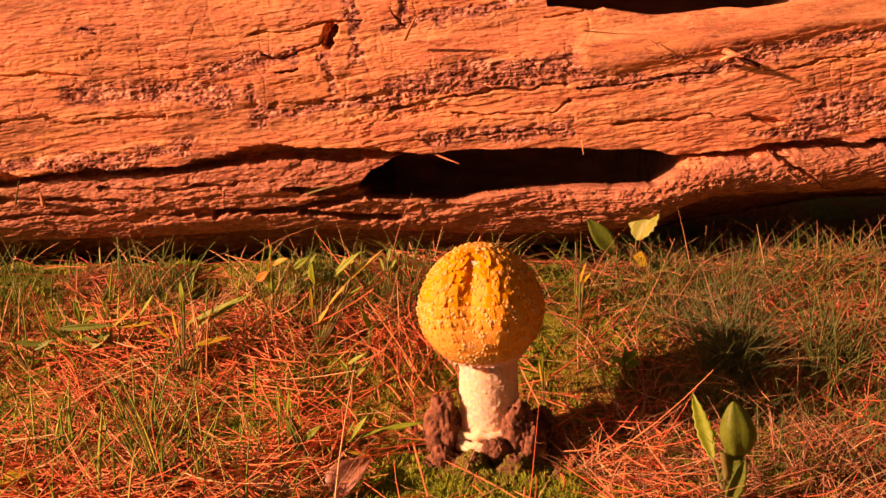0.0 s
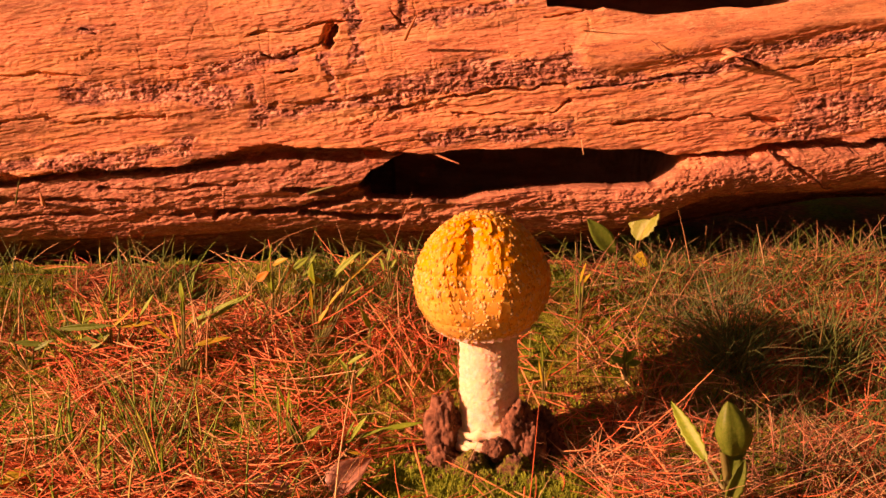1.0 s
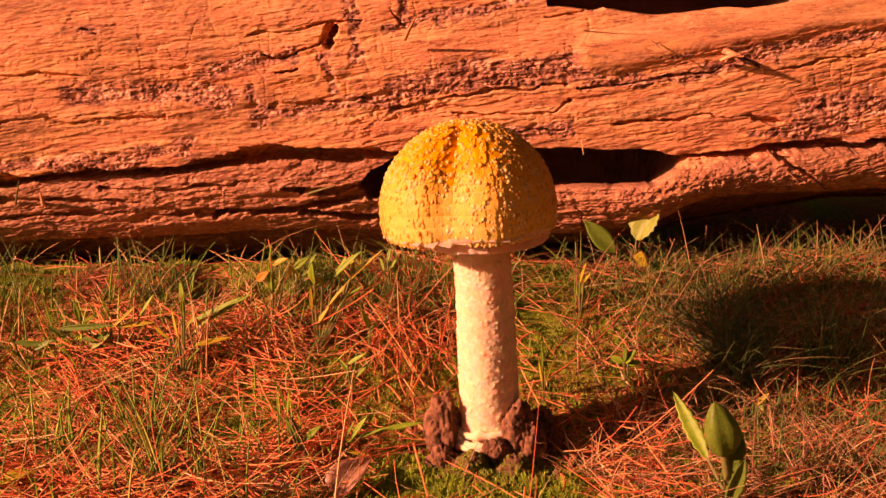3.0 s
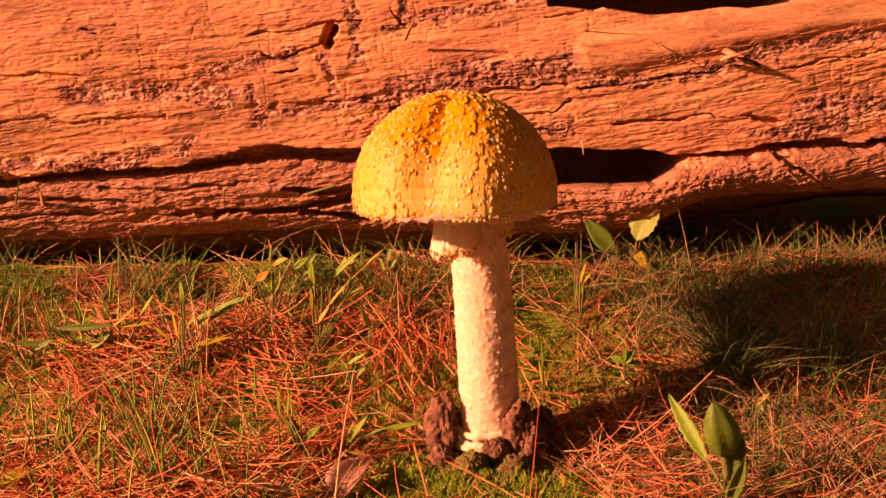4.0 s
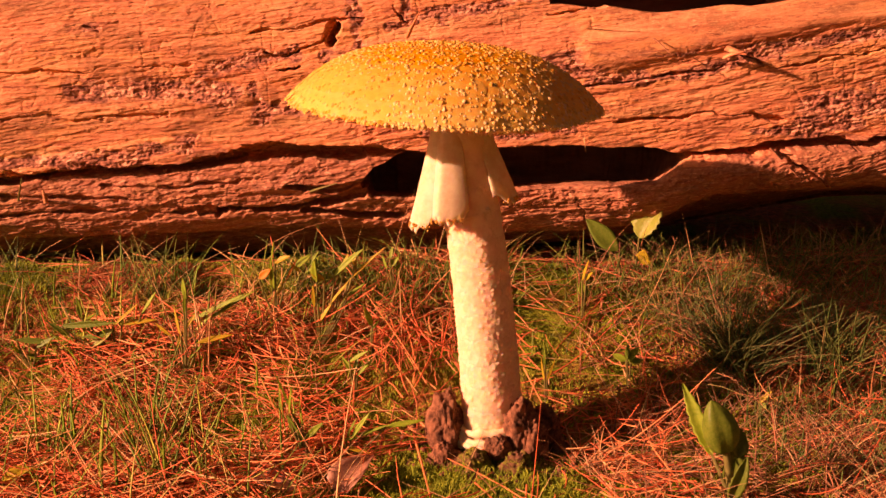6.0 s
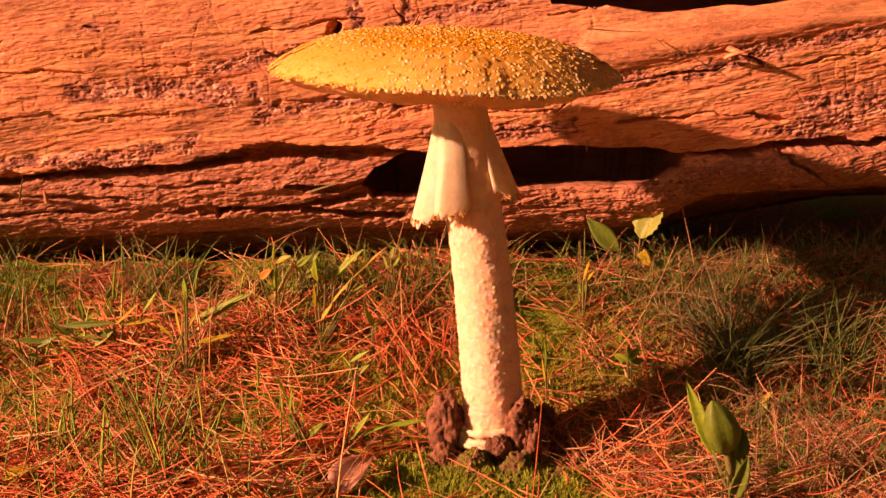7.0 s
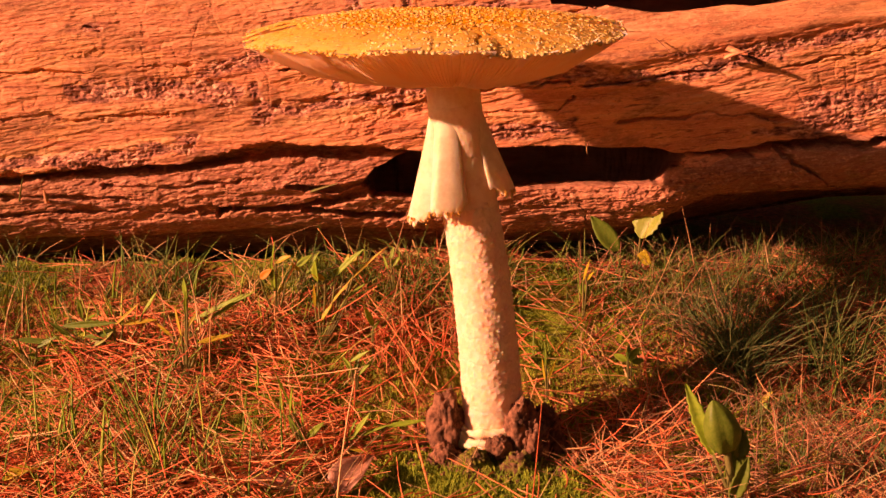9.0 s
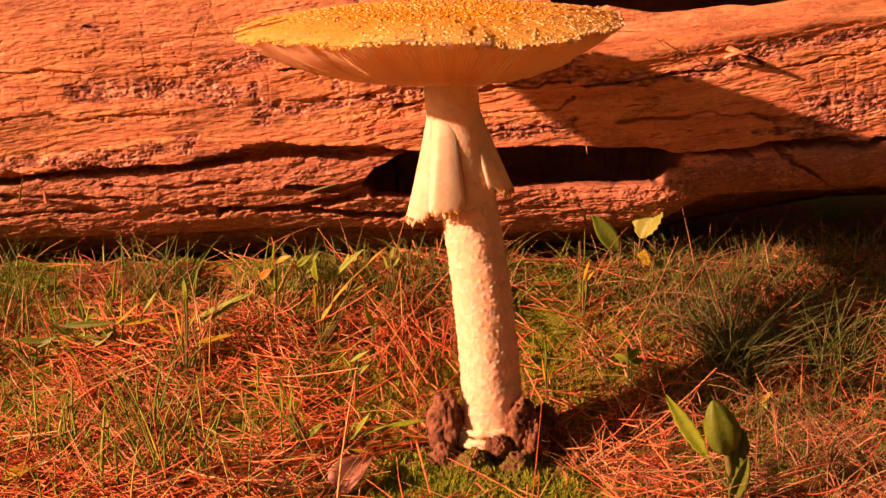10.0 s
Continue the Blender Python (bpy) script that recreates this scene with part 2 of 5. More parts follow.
def lattice(x, y, seed=0):
    """Smooth value noise, -1 to 1."""
    x, y = np.asarray(x, float) + seed * 17.3, np.asarray(y, float) + seed * 41.7
    i, j = np.floor(x).astype(int), np.floor(y).astype(int)
    u, v = x - i, y - j
    u, v = u * u * u * (u * (u * 6 - 15) + 10), v * v * v * (v * (v * 6 - 15) + 10)
    a, b = TABLE[i % 256, j % 256], TABLE[(i + 1) % 256, j % 256]
    c, d = TABLE[i % 256, (j + 1) % 256], TABLE[(i + 1) % 256, (j + 1) % 256]
    return 2 * ((a * (1 - u) + b * u) * (1 - v) + (c * (1 - u) + d * u) * v) - 1


def fbm(x, y, octaves=5, gain=0.5, seed=0):
    s, amp = 0.0, 1.0
    for k in range(octaves):
        s = s + amp * lattice(x * 2 ** k, y * 2 ** k, seed + k * 3)
        amp *= gain
    return s


def smooth(a, b, x):
    t = np.clip((x - a) / (b - a), 0, 1)
    return t * t * (3 - 2 * t)


def height(x, y):
    """The ground's height: a bank that rises to the log, higher where the grass grows."""
    x, y = np.asarray(x, float), np.asarray(y, float)
    near = np.exp(-(x ** 2 + (y - 0.1) ** 2) / 0.5)
    h = (0.0022 * fbm(x * 18, y * 18, 4, 0.5, 2) + 0.0009 * fbm(x * 110, y * 110, 2, 0.5, 5)) * near
    # the bank climbs towards the log and falls again beneath it
    onset = 0.006 + 0.008 * smooth(0.03, 0.08, x)
    u = np.clip(y - onset, 0, 0.1 - onset)
    h = h + (0.50 + 0.02 * smooth(0.07, 0.15, x)) * u * np.minimum(1, u / 0.03) ** 0.5 + 0.02 * np.clip(y, -0.3, 0)
    h = h - 0.018 * smooth(0.098, 0.15, y) - 0.016 * np.exp(-((x + 0.108) / 0.011) ** 2 - ((y - 0.092) / 0.010) ** 2)
    # far off the bank runs out
    h = h * (1 - smooth(1.5, 3.0, np.hypot(x, y)))
    # the tussock's mound
    h = h + 0.003 * np.exp(-((x - 0.175) / 0.055) ** 2 - ((y - 0.085) / 0.038) ** 2)
    return h + 0.03 * lattice(x * 0.6, y * 0.6, 9) * smooth(0.8, 3.0, np.hypot(x, y)) - 0.001


def strands(name, root, way, length, bend, width, thick, mat, rings=4, taper=0.15):
    """Many thin three-sided stalks as one mesh. root, way, bend: N x 3."""
    n = len(root)
    t = np.linspace(0, 1, rings)
    way = way / np.linalg.norm(way, axis=1, keepdims=True)
    side = np.cross(way, (0.02, 0.03, 1.0))
    side /= np.linalg.norm(side, axis=1, keepdims=True)
    up = np.cross(side, way)
    mid = root[:, None] + way[:, None] * (length[:, None] * t)[..., None] + bend[:, None] * (length[:, None] * t ** 2)[..., None]
    w = width[:, None] * (1 - (1 - taper) * t ** 2)
    k = thick[:, None] * (1 - (1 - taper) * t ** 2)
    v = np.stack([mid + side[:, None] * (w * a)[..., None] + up[:, None] * (k * b)[..., None] for a, b in ((-0.5, -0.3), (0.5, -0.3), (0.0, 0.6))], 2)
    base = (np.arange(n) * rings * 3)[:, None, None]
    r = np.arange(rings - 1)[None, :, None] * 3
    s = np.arange(3)[None, None, :]
    e = (s + 1) % 3
    f = np.stack([base + r + s, base + r + e, base + r + 3 + e, base + r + 3 + s], -1).reshape(-1, 4)
    return mesh_from(name, v.reshape(-1, 3), f, mat)


# ---- ground ----
def axis_steps(lo, hi, fine, far):
    mid = np.linspace(lo, hi, fine)
    out = np.geomspace(0.02, far, 26)
    return np.concatenate([lo - out[::-1], mid, hi + out])


def grid_faces(nu, nv, wrap=False):
    i, j = np.meshgrid(np.arange(nu - (0 if wrap else 1)), np.arange(nv - 1), indexing="ij")
    k = (i + 1) % nu
    return np.stack([i * nv + j, k * nv + j, k * nv + j + 1, i * nv + j + 1], -1).reshape(-1, 4)


def build_ground():
    xs, ys = axis_steps(-0.30, 0.30, 220, 900), axis_steps(-0.14, 0.26, 150, 900)
    X, Y = np.meshgrid(xs, ys, indexing="ij")
    v = np.stack([X, Y, height(X, Y)], -1).reshape(-1, 3)
    return tagged(new("ground", mesh_from("ground", v, grid_faces(len(xs), len(ys)), GROUND)), "dark forest soil with patches of green moss", "ground", kind="structure")


build_ground()

# ---- fallen log ----
LOG_Y = 0.096
# cracks: lines along the face (x, z), width, depth
CRACKS_A = [([(-0.0799, 0.1453), (-0.0710, 0.1448), (-0.0569, 0.1491), (-0.0492, 0.1565)], 0.0028, 0.012),
            ([(-0.0216, 0.1212), (0.0169, 0.1276), (0.0552, 0.1314)], 0.0014, 0.006),
            ([(-0.0756, 0.1207), (-0.0576, 0.1224), (-0.0369, 0.1276)], 0.003, 0.004),
            ([(0.1443, 0.1378), (0.1989, 0.1479)], 0.001, 0.004),
            ([(0.1553, 0.0988), (0.1772, 0.0832)], 0.002, 0.008),
            ([(-0.0695, 0.0723), (-0.0398, 0.0685), (-0.0233, 0.0676)], 0.003, 0.014),
            ([(-0.0239, 0.1663), (-0.0200, 0.1589)], 0.0012, 0.006),
            ([(-0.1610, 0.1540), (-0.1572, 0.1535)], 0.0022, 0.012),
            ([(-0.0942, 0.0868), (-0.1213, 0.0841), (-0.1563, 0.0828)], 0.002, 0.006)]
CRACKS_B = [([(-0.0539, 0.1491), (-0.0472, 0.1550)], 0.003, 0.03),
            ([(0.0592, 0.1288), (0.0935, 0.1340), (0.1314, 0.1403)], 0.0011, 0.005),
            ([(-0.2002, 0.1352), (-0.1489, 0.1378), (-0.0977, 0.1428), (-0.0799, 0.1453)], 0.0009, 0.003),
            ([(0.0766, 0.1147), (0.1203, 0.1186), (0.1544, 0.1160)], 0.0016, 0.006),
            ([(0.0041, 0.1172), (0.0518, 0.1185), (0.0555, 0.1238)], 0.0012, 0.004),
            ([(-0.2157, 0.0687), (-0.1464, 0.0707), (-0.0995, 0.0723)], 0.002, 0.006),
            ([(0.0459, 0.1602), (0.0662, 0.1643)], 0.0014, 0.006),
            ([(-0.0873, 0.1540), (-0.0568, 0.1577), (-0.0365, 0.1589)], 0.0016, 0.006)]
CRACKS_C = [([(-0.0749, 0.1388), (-0.0660, 0.1401)], 0.0026, 0.02),
            ([(0.1286, 0.1454), (0.1416, 0.1396)], 0.0016, 0.01),
            ([(-0.2025, 0.1147), (-0.1636, 0.1159), (-0.1274, 0.1173)], 0.001, 0.003),
            ([(-0.0167, 0.1055), (0.0560, 0.1120)], 0.0012, 0.004),
            ([(0.0607, 0.0741), (0.0644, 0.0634)], 0.0015, 0.006),
            ([(-0.2112, 0.0786), (-0.1791, 0.0780), (-0.1420, 0.0758)], 0.0022, 0.006),
            ([(-0.1051, 0.0714), (-0.0664, 0.0743), (-0.0388, 0.0799)], 0.003, 0.016),
            ([(-0.0250, 0.0868), (-0.0493, 0.0828), (-0.0759, 0.0841)], 0.003, 0.012)]
CRACKS = CRACKS_A + CRACKS_B + CRACKS_C
STEP = [(-0.2886, 0.0855), (-0.2082, 0.0874), (-0.1276, 0.0933), (-0.0794, 0.1024), (-0.0168, 0.0990), (0.1126, 0.0970), (0.1722, 0.1065), (0.2060, 0.1080), (0.2665, 0.1093)]
SLOT = ([(-0.2878, 0.0874), (-0.2078, 0.0890), (-0.1672, 0.0930), (-0.1273, 0.0954), (-0.0792, 0.1050), (-0.0480, 0.1029), (-0.0141, 0.1007)],
        [(-0.2894, 0.0836), (-0.2093, 0.0842), (-0.1281, 0.0901), (-0.0799, 0.0960), (-0.0432, 0.0949), (-0.0142, 0.0981)])
SLOT_FAR = ([(0.1095, 0.0997), (0.1410, 0.1023), (0.1719, 0.1076), (0.2058, 0.1086), (0.2659, 0.1107)],
            [(0.1098, 0.0975), (0.1422, 0.0969), (0.1735, 0.1016), (0.2072, 0.1043), (0.2670, 0.1080)])
HOLLOW = ([(-0.0395, 0.0855), (-0.0327, 0.0933), (-0.0220, 0.0984), (-0.0115, 0.0997), (0.0172, 0.1024), (0.0564, 0.1034), (0.0906, 0.1024), (0.1015, 0.1002), (0.1135, 0.0997)],
          [(-0.0397, 0.0829), (-0.0335, 0.0780), (-0.0174, 0.0763), (0.0016, 0.0768), (0.0447, 0.0821), (0.0796, 0.0845), (0.0981, 0.0872), (0.1054, 0.0922), (0.1135, 0.0994)])
HOLLOW_TOP = ([(0.0463, 0.1882), (0.1064, 0.1906), (0.1628, 0.1834)],
              [(0.0459, 0.1663), (0.0674, 0.1643), (0.0725, 0.1661), (0.0927, 0.1634), (0.1180, 0.1639), (0.1407, 0.1664), (0.1621, 0.1688)])
EDGE = [(-0.2638, 0.0529), (-0.2094, 0.0555), (-0.1555, 0.0580), (-0.1019, 0.0611), (-0.0620, 0.0629), (-0.0223, 0.0622), (0.0176, 0.0588), (0.0576, 0.0603), (0.0842, 0.0626), (0.1024, 0.0667), (0.1134, 0.0745), (0.1247, 0.0791), (0.1483, 0.0806), (0.2050, 0.0822), (0.2666, 0.0839)]
SMOOTH_BAND = [(0.0676, 0.1453), (0.1131, 0.1536), (0.1608, 0.1635), (0.1960, 0.1664)]


def line_mask(X, Z, points, width):
    """1 on a crack's line, falling to 0 at its width."""
    best = np.full(X.shape, 9.0)
    for (x0, z0), (x1, z1) in zip(points, points[1:]):
        dx, dz = x1 - x0, z1 - z0
        k = np.clip(((X - x0) * dx + (Z - z0) * dz) / (dx * dx + dz * dz), 0, 1)
        best = np.minimum(best, np.hypot(X - x0 - k * dx, (Z - z0 - k * dz)))
    return 1 - smooth(0.3 * width, width, best)


def band(X, Z, top, bottom, soft=0.0012):
    """1 between two edges, given as (x, z) points along the log."""
    t = np.interp(X, [p[0] for p in top], [p[1] for p in top], left=-1, right=-1)
    b = np.interp(X, [p[0] for p in bottom], [p[1] for p in bottom], left=1, right=1)
    return smooth(0, soft, t - Z) * smooth(0, soft, Z - b)


# grey weathered bands along the face (x, z), and their half widths
WORN = [([(-0.170, 0.128), (-0.124, 0.129), (-0.098, 0.126)], 0.0046), ([(-0.111, 0.135), (-0.085, 0.142), (-0.064, 0.145)], 0.0026), ([(-0.078, 0.119), (-0.047, 0.123), (-0.022, 0.123)], 0.0033),
        ([(-0.050, 0.147), (-0.047, 0.132)], 0.0028), ([(-0.041, 0.154), (-0.038, 0.144)], 0.0023), ([(-0.046, 0.169), (-0.040, 0.158)], 0.0036),
        ([(-0.021, 0.130), (0.004, 0.134), (0.030, 0.138), (0.055, 0.141), (0.068, 0.140)], 0.0062), ([(0.060, 0.142), (0.093, 0.146), (0.133, 0.154)], 0.0026), ([(0.065, 0.132), (0.106, 0.137), (0.131, 0.141)], 0.0031),
        ([(0.131, 0.145), (0.168, 0.151), (0.198, 0.157)], 0.0041), ([(0.168, 0.121), (0.201, 0.124)], 0.0057), ([(0.141, 0.110), (0.184, 0.114)], 0.0033),
        ([(-0.009, 0.109), (0.056, 0.112)], 0.0033), ([(-0.157, 0.098), (-0.112, 0.103)], 0.0026), ([(-0.204, 0.094), (-0.139, 0.095)], 0.0031),
        ([(-0.026, 0.158), (0.004, 0.162), (0.029, 0.166)], 0.0023), ([(-0.088, 0.129), (-0.081, 0.115)], 0.0036), ([(-0.021, 0.169), (-0.016, 0.159)], 0.0026),
        ([(-0.160, 0.155), (-0.156, 0.154)], 0.0021), ([(0.024, 0.167), (0.034, 0.168)], 0.0023)]


def weathered(X, Z):
    """1 where the surface has gone grey and crumbly."""
    Zw, Xw = Z + 0.0025 * fbm(X * 60, Z * 130, 4, 0.6, 17), X + 0.004 * fbm(X * 50, Z * 60, 3, 0.6, 18)
    best = np.zeros(X.shape)
    for pts, width in WORN:
        best = np.maximum(best, line_mask(Xw, Zw, pts, 1.5 * width))
    return best


def log_shape(X, Z):
    """How far the log's face lies behind its even shape, and the share of open hollow."""
    wob = 0.0016 * fbm(X * 50, Z * 110, 5, 0.62, 11)
    Zw = Z + wob
    Xw = X + 0.003 * fbm(X * 70, Z * 70, 4, 0.55, 13)
    q = Z - 0.11 * X - 0.22 * np.clip(X, 0, 0.3) ** 2 - 0.004 * lattice(X * 11, Z * 7, 3)
    d = 0.0011 * fbm(X * 10, q * 60, 6, 0.6, 21)
    d = d + 0.0003 * np.abs(fbm(X * 40, q * 260, 5, 0.65, 31))
    rugged = 0.3 + 0.7 * smooth(-0.1, 0.5, fbm(X * 9, q * 24, 3, 0.5, 45))
    plates = fbm(X * 20, q * 130, 4, 0.55, 41)
    d = d + rugged * (0.00032 * smooth(0.15, 0.21, plates) + 0.0007 * smooth(0.55, 0.60, plates))
    crumbly = smooth(-0.1, 0.5, fbm(X * 14, Z * 28, 3, 0.5, 51))
    d = d + (0.0009 * crumbly + 0.0008 * weathered(X, Z)) * np.abs(fbm(X * 190, Z * 260, 4, 0.65, 61))
    d = d + 0.0002 * (1 - smooth(0.02, 0.07, np.abs(fbm(X * 55 + 6 * q, q * 26, 3, 0.6, 66)))) * smooth(0.1, 0.5, fbm(X * 13, q * 30, 2, 0.5, 68))
    d = d + 0.0002 * np.abs(fbm(X * 90, q * 700, 4, 0.65, 33)) + 0.0001 * fbm(X * 420, Z * 520, 3, 0.7, 35)
    flat = line_mask(X, Z + 0.3 * wob, SMOOTH_BAND, 0.011)
    d = d * (1 - 0.85 * flat) - 0.003 * flat
    thin = 0.35 + 0.9 * np.clip(0.5 + 0.7 * fbm(X * 60, Z * 30, 3, 0.6, 71), 0, 1.2)
    for pts, width, deep in CRACKS:
        d = d + 0.65 * deep * line_mask(Xw, Zw, pts, 0.75 * width * thin) * np.clip(thin, 0.3, 1)
    lower = smooth(0, 0.003, np.interp(X, [p[0] for p in STEP], [p[1] for p in STEP]) - Zw)
    edge = np.interp(X, [p[0] for p in EDGE], [p[1] for p in EDGE]) + 0.5 * wob
    step = np.interp(X, [p[0] for p in STEP], [p[1] for p in STEP])
    lobe = np.sin(np.pi * np.clip((Z - edge) / (step - edge), 0, 1)) ** 0.7
    d = d - lobe * (0.004 + 0.006 * smooth(0.04, 0.11, X))
    d = d + lower * (0.005 - 0.004 * smooth(0.04, 0.11, X) + 0.0006 * np.abs(fbm(X * 40, q * 150, 4, 0.65, 81)) + 0.0005 * np.abs(fbm(X * 130, q * 330, 4, 0.7, 83)))
    # the rotten underside falls away behind a worn edge
    d = d + (0.018 + 0.02 * smooth(0.08, 0.13, X)) * smooth(0, 0.005, edge - Z)
    Zs = Z + 0.0011 * fbm(X * 45, Z * 60, 3, 0.5, 15)
    open_ = np.maximum(band(X, Zs, *HOLLOW), band(X, Zs, *HOLLOW_TOP))
    slit = np.maximum(band(Xw, Zw, *SLOT, 0.0024), 0.9 * band(Xw, Zw, *SLOT_FAR, 0.002))
    return d + 0.013 * slit, open_


def build_log():
    xs = np.concatenate([np.linspace(-1.1, -0.25, 40)[:-1], np.linspace(-0.25, 0.25, 1250), np.linspace(0.25, 1.3, 46)[1:]])
    # rings spaced evenly up the front face
    below, above = np.linspace(-1, 0, 340), np.linspace(0, 0.6, 240)
    th = np.concatenate([[-95], -np.degrees(np.arcsin(np.abs(below) ** 2.1)), np.degrees(np.arcsin(above ** 1.1))[1:], np.linspace(36, 265, 60)[:-1]])
    c, s = np.cos(np.radians(th)), np.sin(np.radians(th))
    # round above, fuller and steeper below
    n = np.where(s < 0, 4.2, 2.2)
    cy, sz = np.sign(c) * np.abs(c) ** (2 / n), np.sign(s) * np.abs(s) ** (2 / n)
    low = np.interp(xs, [-1.1, -0.1, 0.03, 0.09, 0.14, 0.20, 1.3], [0.023, 0.033, 0.036, 0.041, 0.049, 0.059, 0.065])
    top = 0.23 + 0.006 * lattice(xs * 3, xs * 0)
    zc, b = (low + 0.23) / 2, (top - low) / 2
    X = np.repeat(xs[:, None], len(th), 1)
    Z = zc[:, None] + b[:, None] * sz
    # the trunk's face rounds off gently to both sides
    Y = LOG_Y + 0.11 - 0.11 * cy + 0.15 * np.clip(np.abs(X) - 0.09, 0, 0.2) ** 2
    front = smooth(0.0, 0.35, c)[None]
    d, hole = log_shape(X, Z)
    hole = hole * front
    Y = Y + front * d + (1 - front) * 0.003 * fbm(X * 20, Z * 60, 4)
    # the hollow widens behind its lips
    mid = np.where(Z > 0.13, 0.19, np.interp(X, [-0.05, 0.12], [0.088, 0.101]))
    Z = Z + hole ** 2 * np.sign(Z - mid) * 0.030 * smooth(0, 0.008, np.abs(Z - mid))
    Y = Y + 0.085 * hole
    nu, nv = X.shape
    v = np.stack([X, Y, Z], -1).reshape(-1, 3)
    f = grid_faces(nu, nv).tolist()
    # faces inside the hollows take a browner, darker wood than the face
    inside = (hole[:-1, :-1] > 0.25).reshape(-1).tolist()
    step = np.interp(xs, [p[0] for p in STEP], [p[1] for p in STEP])[:, None]
    lower = (Z + 0.004 * fbm(X * 40, Z * 40, 3, 0.5, 88) < step)[:-1, :-1].reshape(-1).tolist()
    j = nv - 1
    f += [[i * nv + j, (i + 1) * nv + j, (i + 1) * nv, i * nv] for i in range(nu - 1)]
    f += [list(range(nv))[::-1], [(nu - 1) * nv + k for k in range(nv)]]
    me = mesh_from("fallen_log", v, f, [WOOD, HOLLOW_WOOD, WOOD_BROWN])
    me.polygons.foreach_set("material_index", [1 if x else 2 if y else 0 for x, y in zip(inside, lower)] + [0] * (len(f) - len(inside)))
    worn = me.attributes.new("weathering", "FLOAT", "POINT")
    worn.data.foreach_set("value", ((0.42 * weathered(X, Z) - 0.3 * line_mask(X, Z, SMOOTH_BAND, 0.012)) * front).reshape(-1).tolist())
    return tagged(new("fallen_log", me), "weathered red-brown fallen log with a dark hollow and cracks", "log")


LOG = build_log()


# ---- toadstool ----
BASE = Vector((0.0185, 0.0, 0.0))
# seconds: cap centre x, cap radius, apex height, opening angle at the margin, lean, stem top x, stem top height, veil height, veil opening
GROWTH = [
    (0.0, 0.0163, 0.0238, 0.0835, 148, 5.0, 0.0168, 0.0745, 0.0795, 0.0),
    (1.0, 0.0167, 0.0256, 0.0963, 143, 5.0, 0.0164, 0.0870, 0.0925, 0.0),
    (2.0, 0.0153, 0.0276, 0.1105, 126, 5.0, 0.0154, 0.1000, 0.1078, 0.0),
    (2.5, 0.0128, 0.0306, 0.1245, 109, 5.0, 0.0136, 0.1130, 0.1210, 0.0),
    (4.0, 0.0045, 0.0380, 0.1420, 97, 2.0, 0.0089, 0.1291, 0.1225, 0.2),
    (4.5, 0.0025, 0.0418, 0.1472, 90, -0.5, 0.0065, 0.1348, 0.1262, 0.5),
    (5.0, 0.0005, 0.0488, 0.1521, 69, -1.2, 0.0044, 0.1382, 0.1290, 0.8),
    (5.5, 0.0000, 0.0541, 0.1563, 53, -2.4, 0.0036, 0.1430, 0.1312, 1.0),
    (6.8, -0.0002, 0.0627, 0.1626, 29, -2.0, 0.0040, 0.1462, 0.1330, 1.0),
    (7.5, -0.0012, 0.0650, 0.1655, 23, -1.8, 0.0038, 0.1468, 0.1337, 1.0),
    (8.0, -0.0022, 0.0664, 0.1671, 17, -0.6, 0.0027, 0.1469, 0.1340, 1.0),
    (9.0, -0.0043, 0.0680, 0.1698, 12, 0.9, 0.0019, 0.1468, 0.1343, 1.0),
    (10.0, -0.0063, 0.0692, 0.1722, 11, 1.4, 0.0010, 0.1468, 0.1344, 1.0)]
TIMES = [round(0.25 * k, 2) for k in range(41)]


def glide(t):
    """The growth's numbers at t seconds, smoothly from row to row."""
    rows = GROWTH
    k = max(i for i in range(len(rows) - 1) if rows[i][0] <= t)
    a, b = rows[k], rows[k + 1]
    p, n = rows[max(k - 1, 0)], rows[min(k + 2, len(rows) - 1)]
    h = b[0] - a[0]
    u = (t - a[0]) / h
    out = []
    for i in range(1, len(a)):
        ma = (b[i] - p[i]) / max(b[0] - p[0], 1e-6) * h
        mb = (n[i] - a[i]) / max(n[0] - a[0], 1e-6) * h
        out.append((2 * u ** 3 - 3 * u * u + 1) * a[i] + (u ** 3 - 2 * u * u + u) * ma + (3 * u * u - 2 * u ** 3) * b[i] + (u ** 3 - u * u) * mb)
    return out


def leant_back(t):
    """How far the full-grown cap has sunk back towards the log."""
    u = min(1.0, max(0.0, (t - 3.5) / 3.5))
    return 0.012 * u * u * (3 - 2 * u)


def state(t):
    """The growth at t with the cap leant back along the line of sight, and how far back."""
    back = leant_back(t)
    k = 1 + back / 0.45
    cx, r, apex, psi, lean, ax, az, veil, veil_open = glide(t)

    def up(z):
        return EYE.z + (z - EYE.z) * k
    return [cx * k, r * k, up(apex), psi, lean, ax * k, up(az), up(veil), veil_open, back]


STATE = {t: state(t) for t in TIMES}


